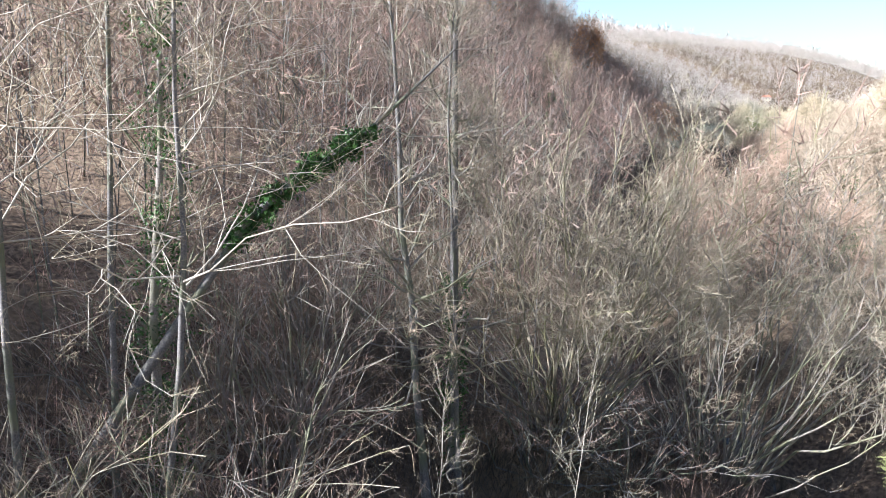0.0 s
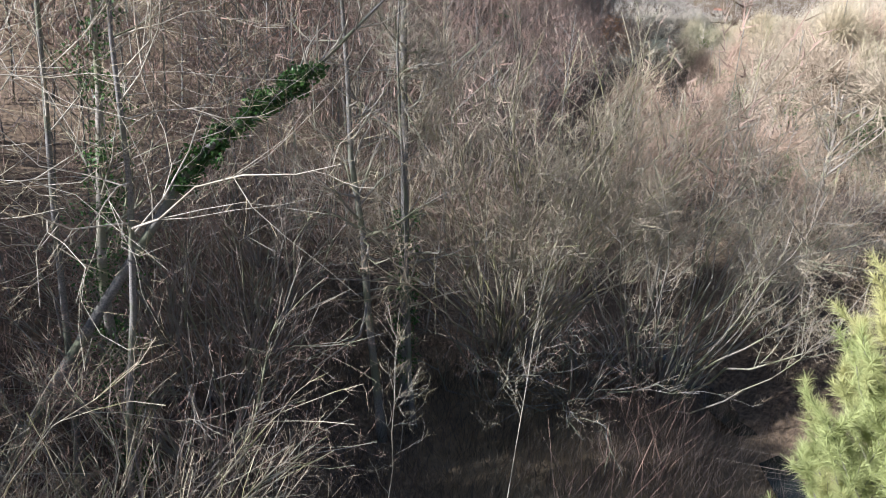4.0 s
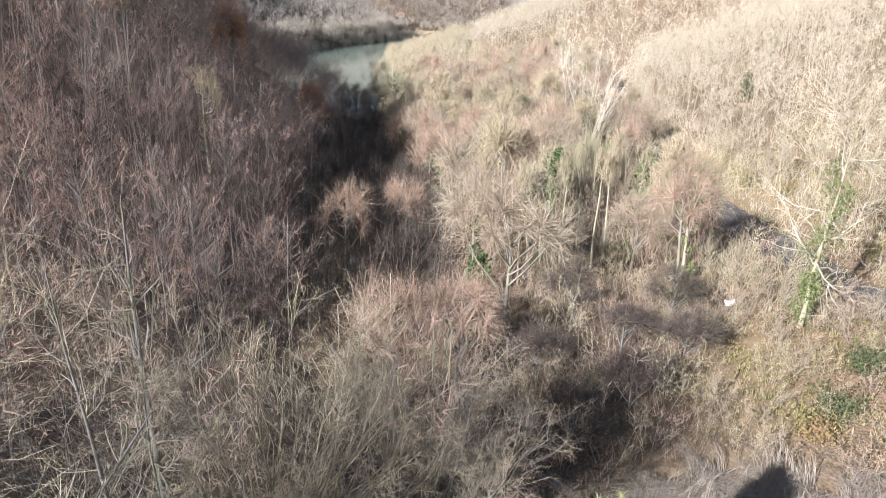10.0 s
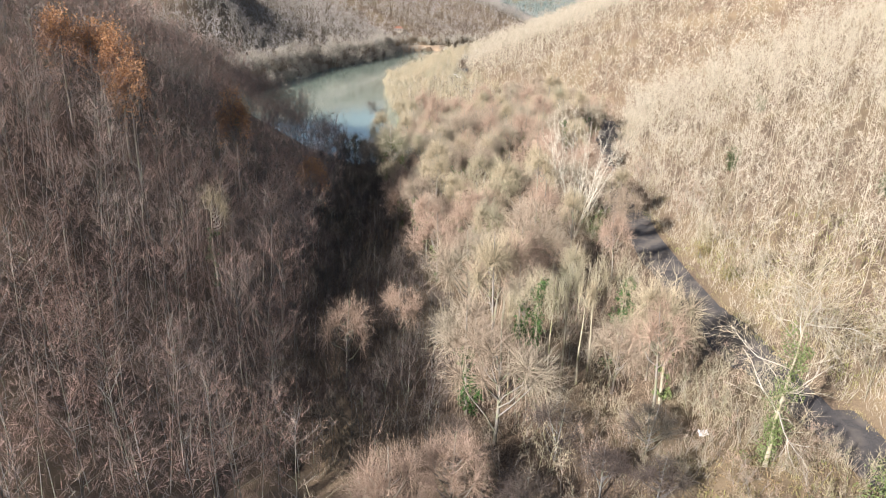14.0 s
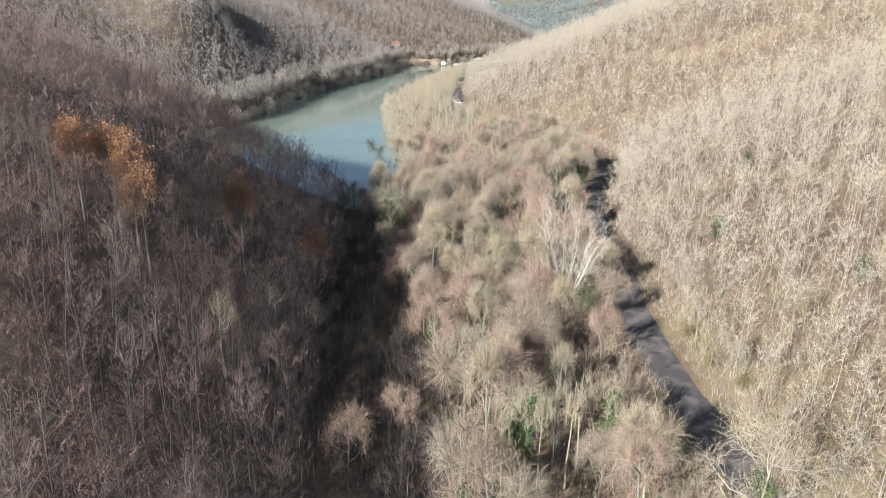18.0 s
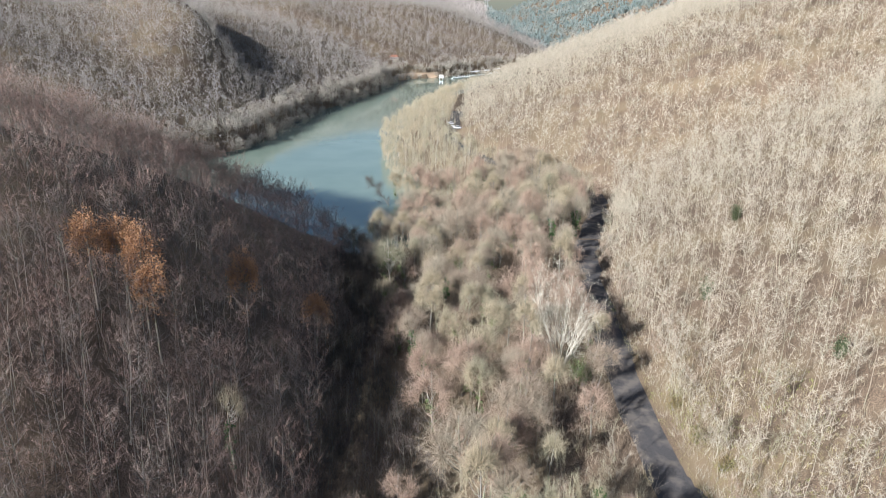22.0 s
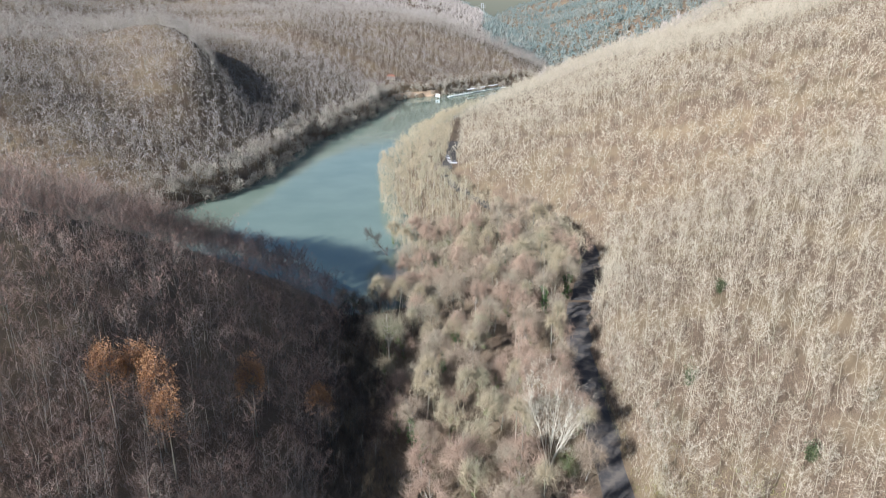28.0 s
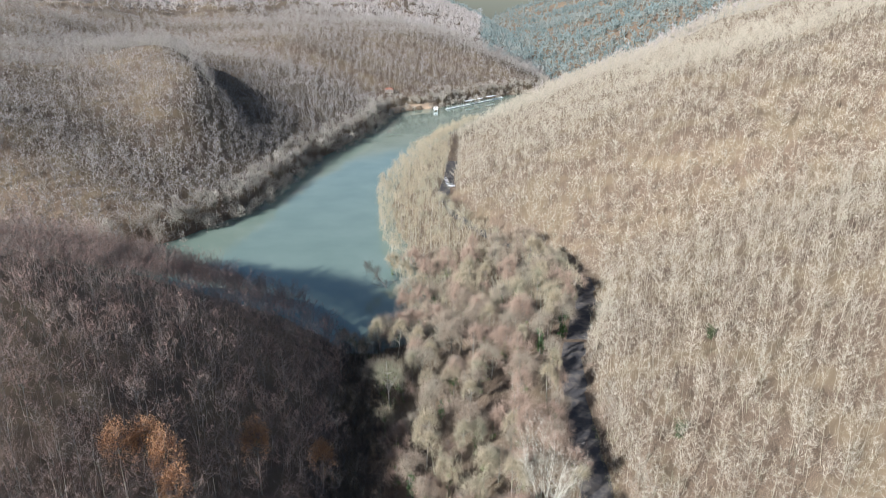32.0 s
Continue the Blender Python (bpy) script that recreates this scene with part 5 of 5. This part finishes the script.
for sx in (-1.6, 1.6):
    for sy2 in (-1.6, 1.6):
        solid("stilt", box(0.3, 0.3, 3.0, 0.03, (sx, sy2, 0.0)), M_WHITE, hut)
solid("walls", box(4.0, 4.0, 2.6, 0.05, (0, 0, 2.8)), M_WHITE, hut)
solid("window", box(1.6, 0.08, 1.2, 0.02, (0, -2.02, 3.0)), M_GLASS, hut, "dark window")
solid("roof", box(4.8, 4.8, 0.9, 0.05, (0, 0, 4.5), 0, 0.5), M_TIMBER, hut)
house = thing("lake_house", at_ground(-53, 673), "small timber house with a low roof on the far shore", "house")
solid("wall", box(8, 5, 3.2, 0.05, (0, 0, 1.6)), M_TIMBER, house)
solid("roof", box(9, 6, 1.6, 0.05, (0, 0, 3.9), 0, 0.45), M_ROOF, house)
for sx in (-2.4, 0, 2.4):
    solid("window", box(1.0, 0.1, 1.1, 0.02, (sx, -2.52, 1.8)), M_GLASS, house)
boat = thing("rowing_boat", (-52, 645, LAKE), "small white rowing boat on the lake", "boat", turn=70)
bb = box(1.6, 5.0, 0.8, 0.0, (0, 0, 0.25))
bmesh.ops.subdivide_edges(bb, edges=bb.edges[:], cuts=4, use_grid_fill=True)
for v in bb.verts:
    v.co.x *= (1 - (abs(v.co.y) / 2.6) ** 2 * 0.8) * (0.7 + 0.35 * (v.co.z + 0.15))
solid("hull", bb, M_WHITE, boat)
for sy2 in (-1.0, 0.8):
    solid("thwart", box(1.1, 0.3, 0.06, 0.01, (0, sy2, 0.70)), M_TIMBER, boat)

# bare earth bank at the far landing
ey = np.linspace(652, 692, 21)
ea = np.linspace(-6, 1.2, 6)
EX = bank_left(ey)[:, None] + ea + 0.6 * np.sin(ey * 0.9)[:, None]
EY = np.broadcast_to(ey[:, None], EX.shape)
EZ = np.maximum(height(EX, EY) + 0.35, LAKE + 0.05)
ei = np.arange(EX.size).reshape(EX.shape)
ef = np.stack([ei[:-1, :-1], ei[:-1, 1:], ei[1:, 1:], ei[1:, :-1]], -1).reshape(-1, 4)
tagged(new("earth_bank", mesh_of("earth_bank", [(np.stack([EX, EY, EZ], -1), ef, 0)], [M_SAND], True)), "strip of bare sandy earth at the far landing", "bank", kind="structure")

# power pylon on the far ridge
py_at = at_ground(70, 1450)
pylon = thing("power_pylon", py_at, "grey lattice power pylon on the far ridge", "pylon")
for sx in (-1, 1):
    for sy2 in (-1, 1):
        solid("leg", box(0.35, 0.35, 32, 0.0, (sx * 2.0, sy2 * 2.0, 15.5), 0, 1), M_STEEL, pylon)
for h in (24, 28, 31):
    solid("cross_arm", box(13 if h < 31 else 7, 0.4, 0.4, 0.0, (0, 0, h)), M_STEEL, pylon)
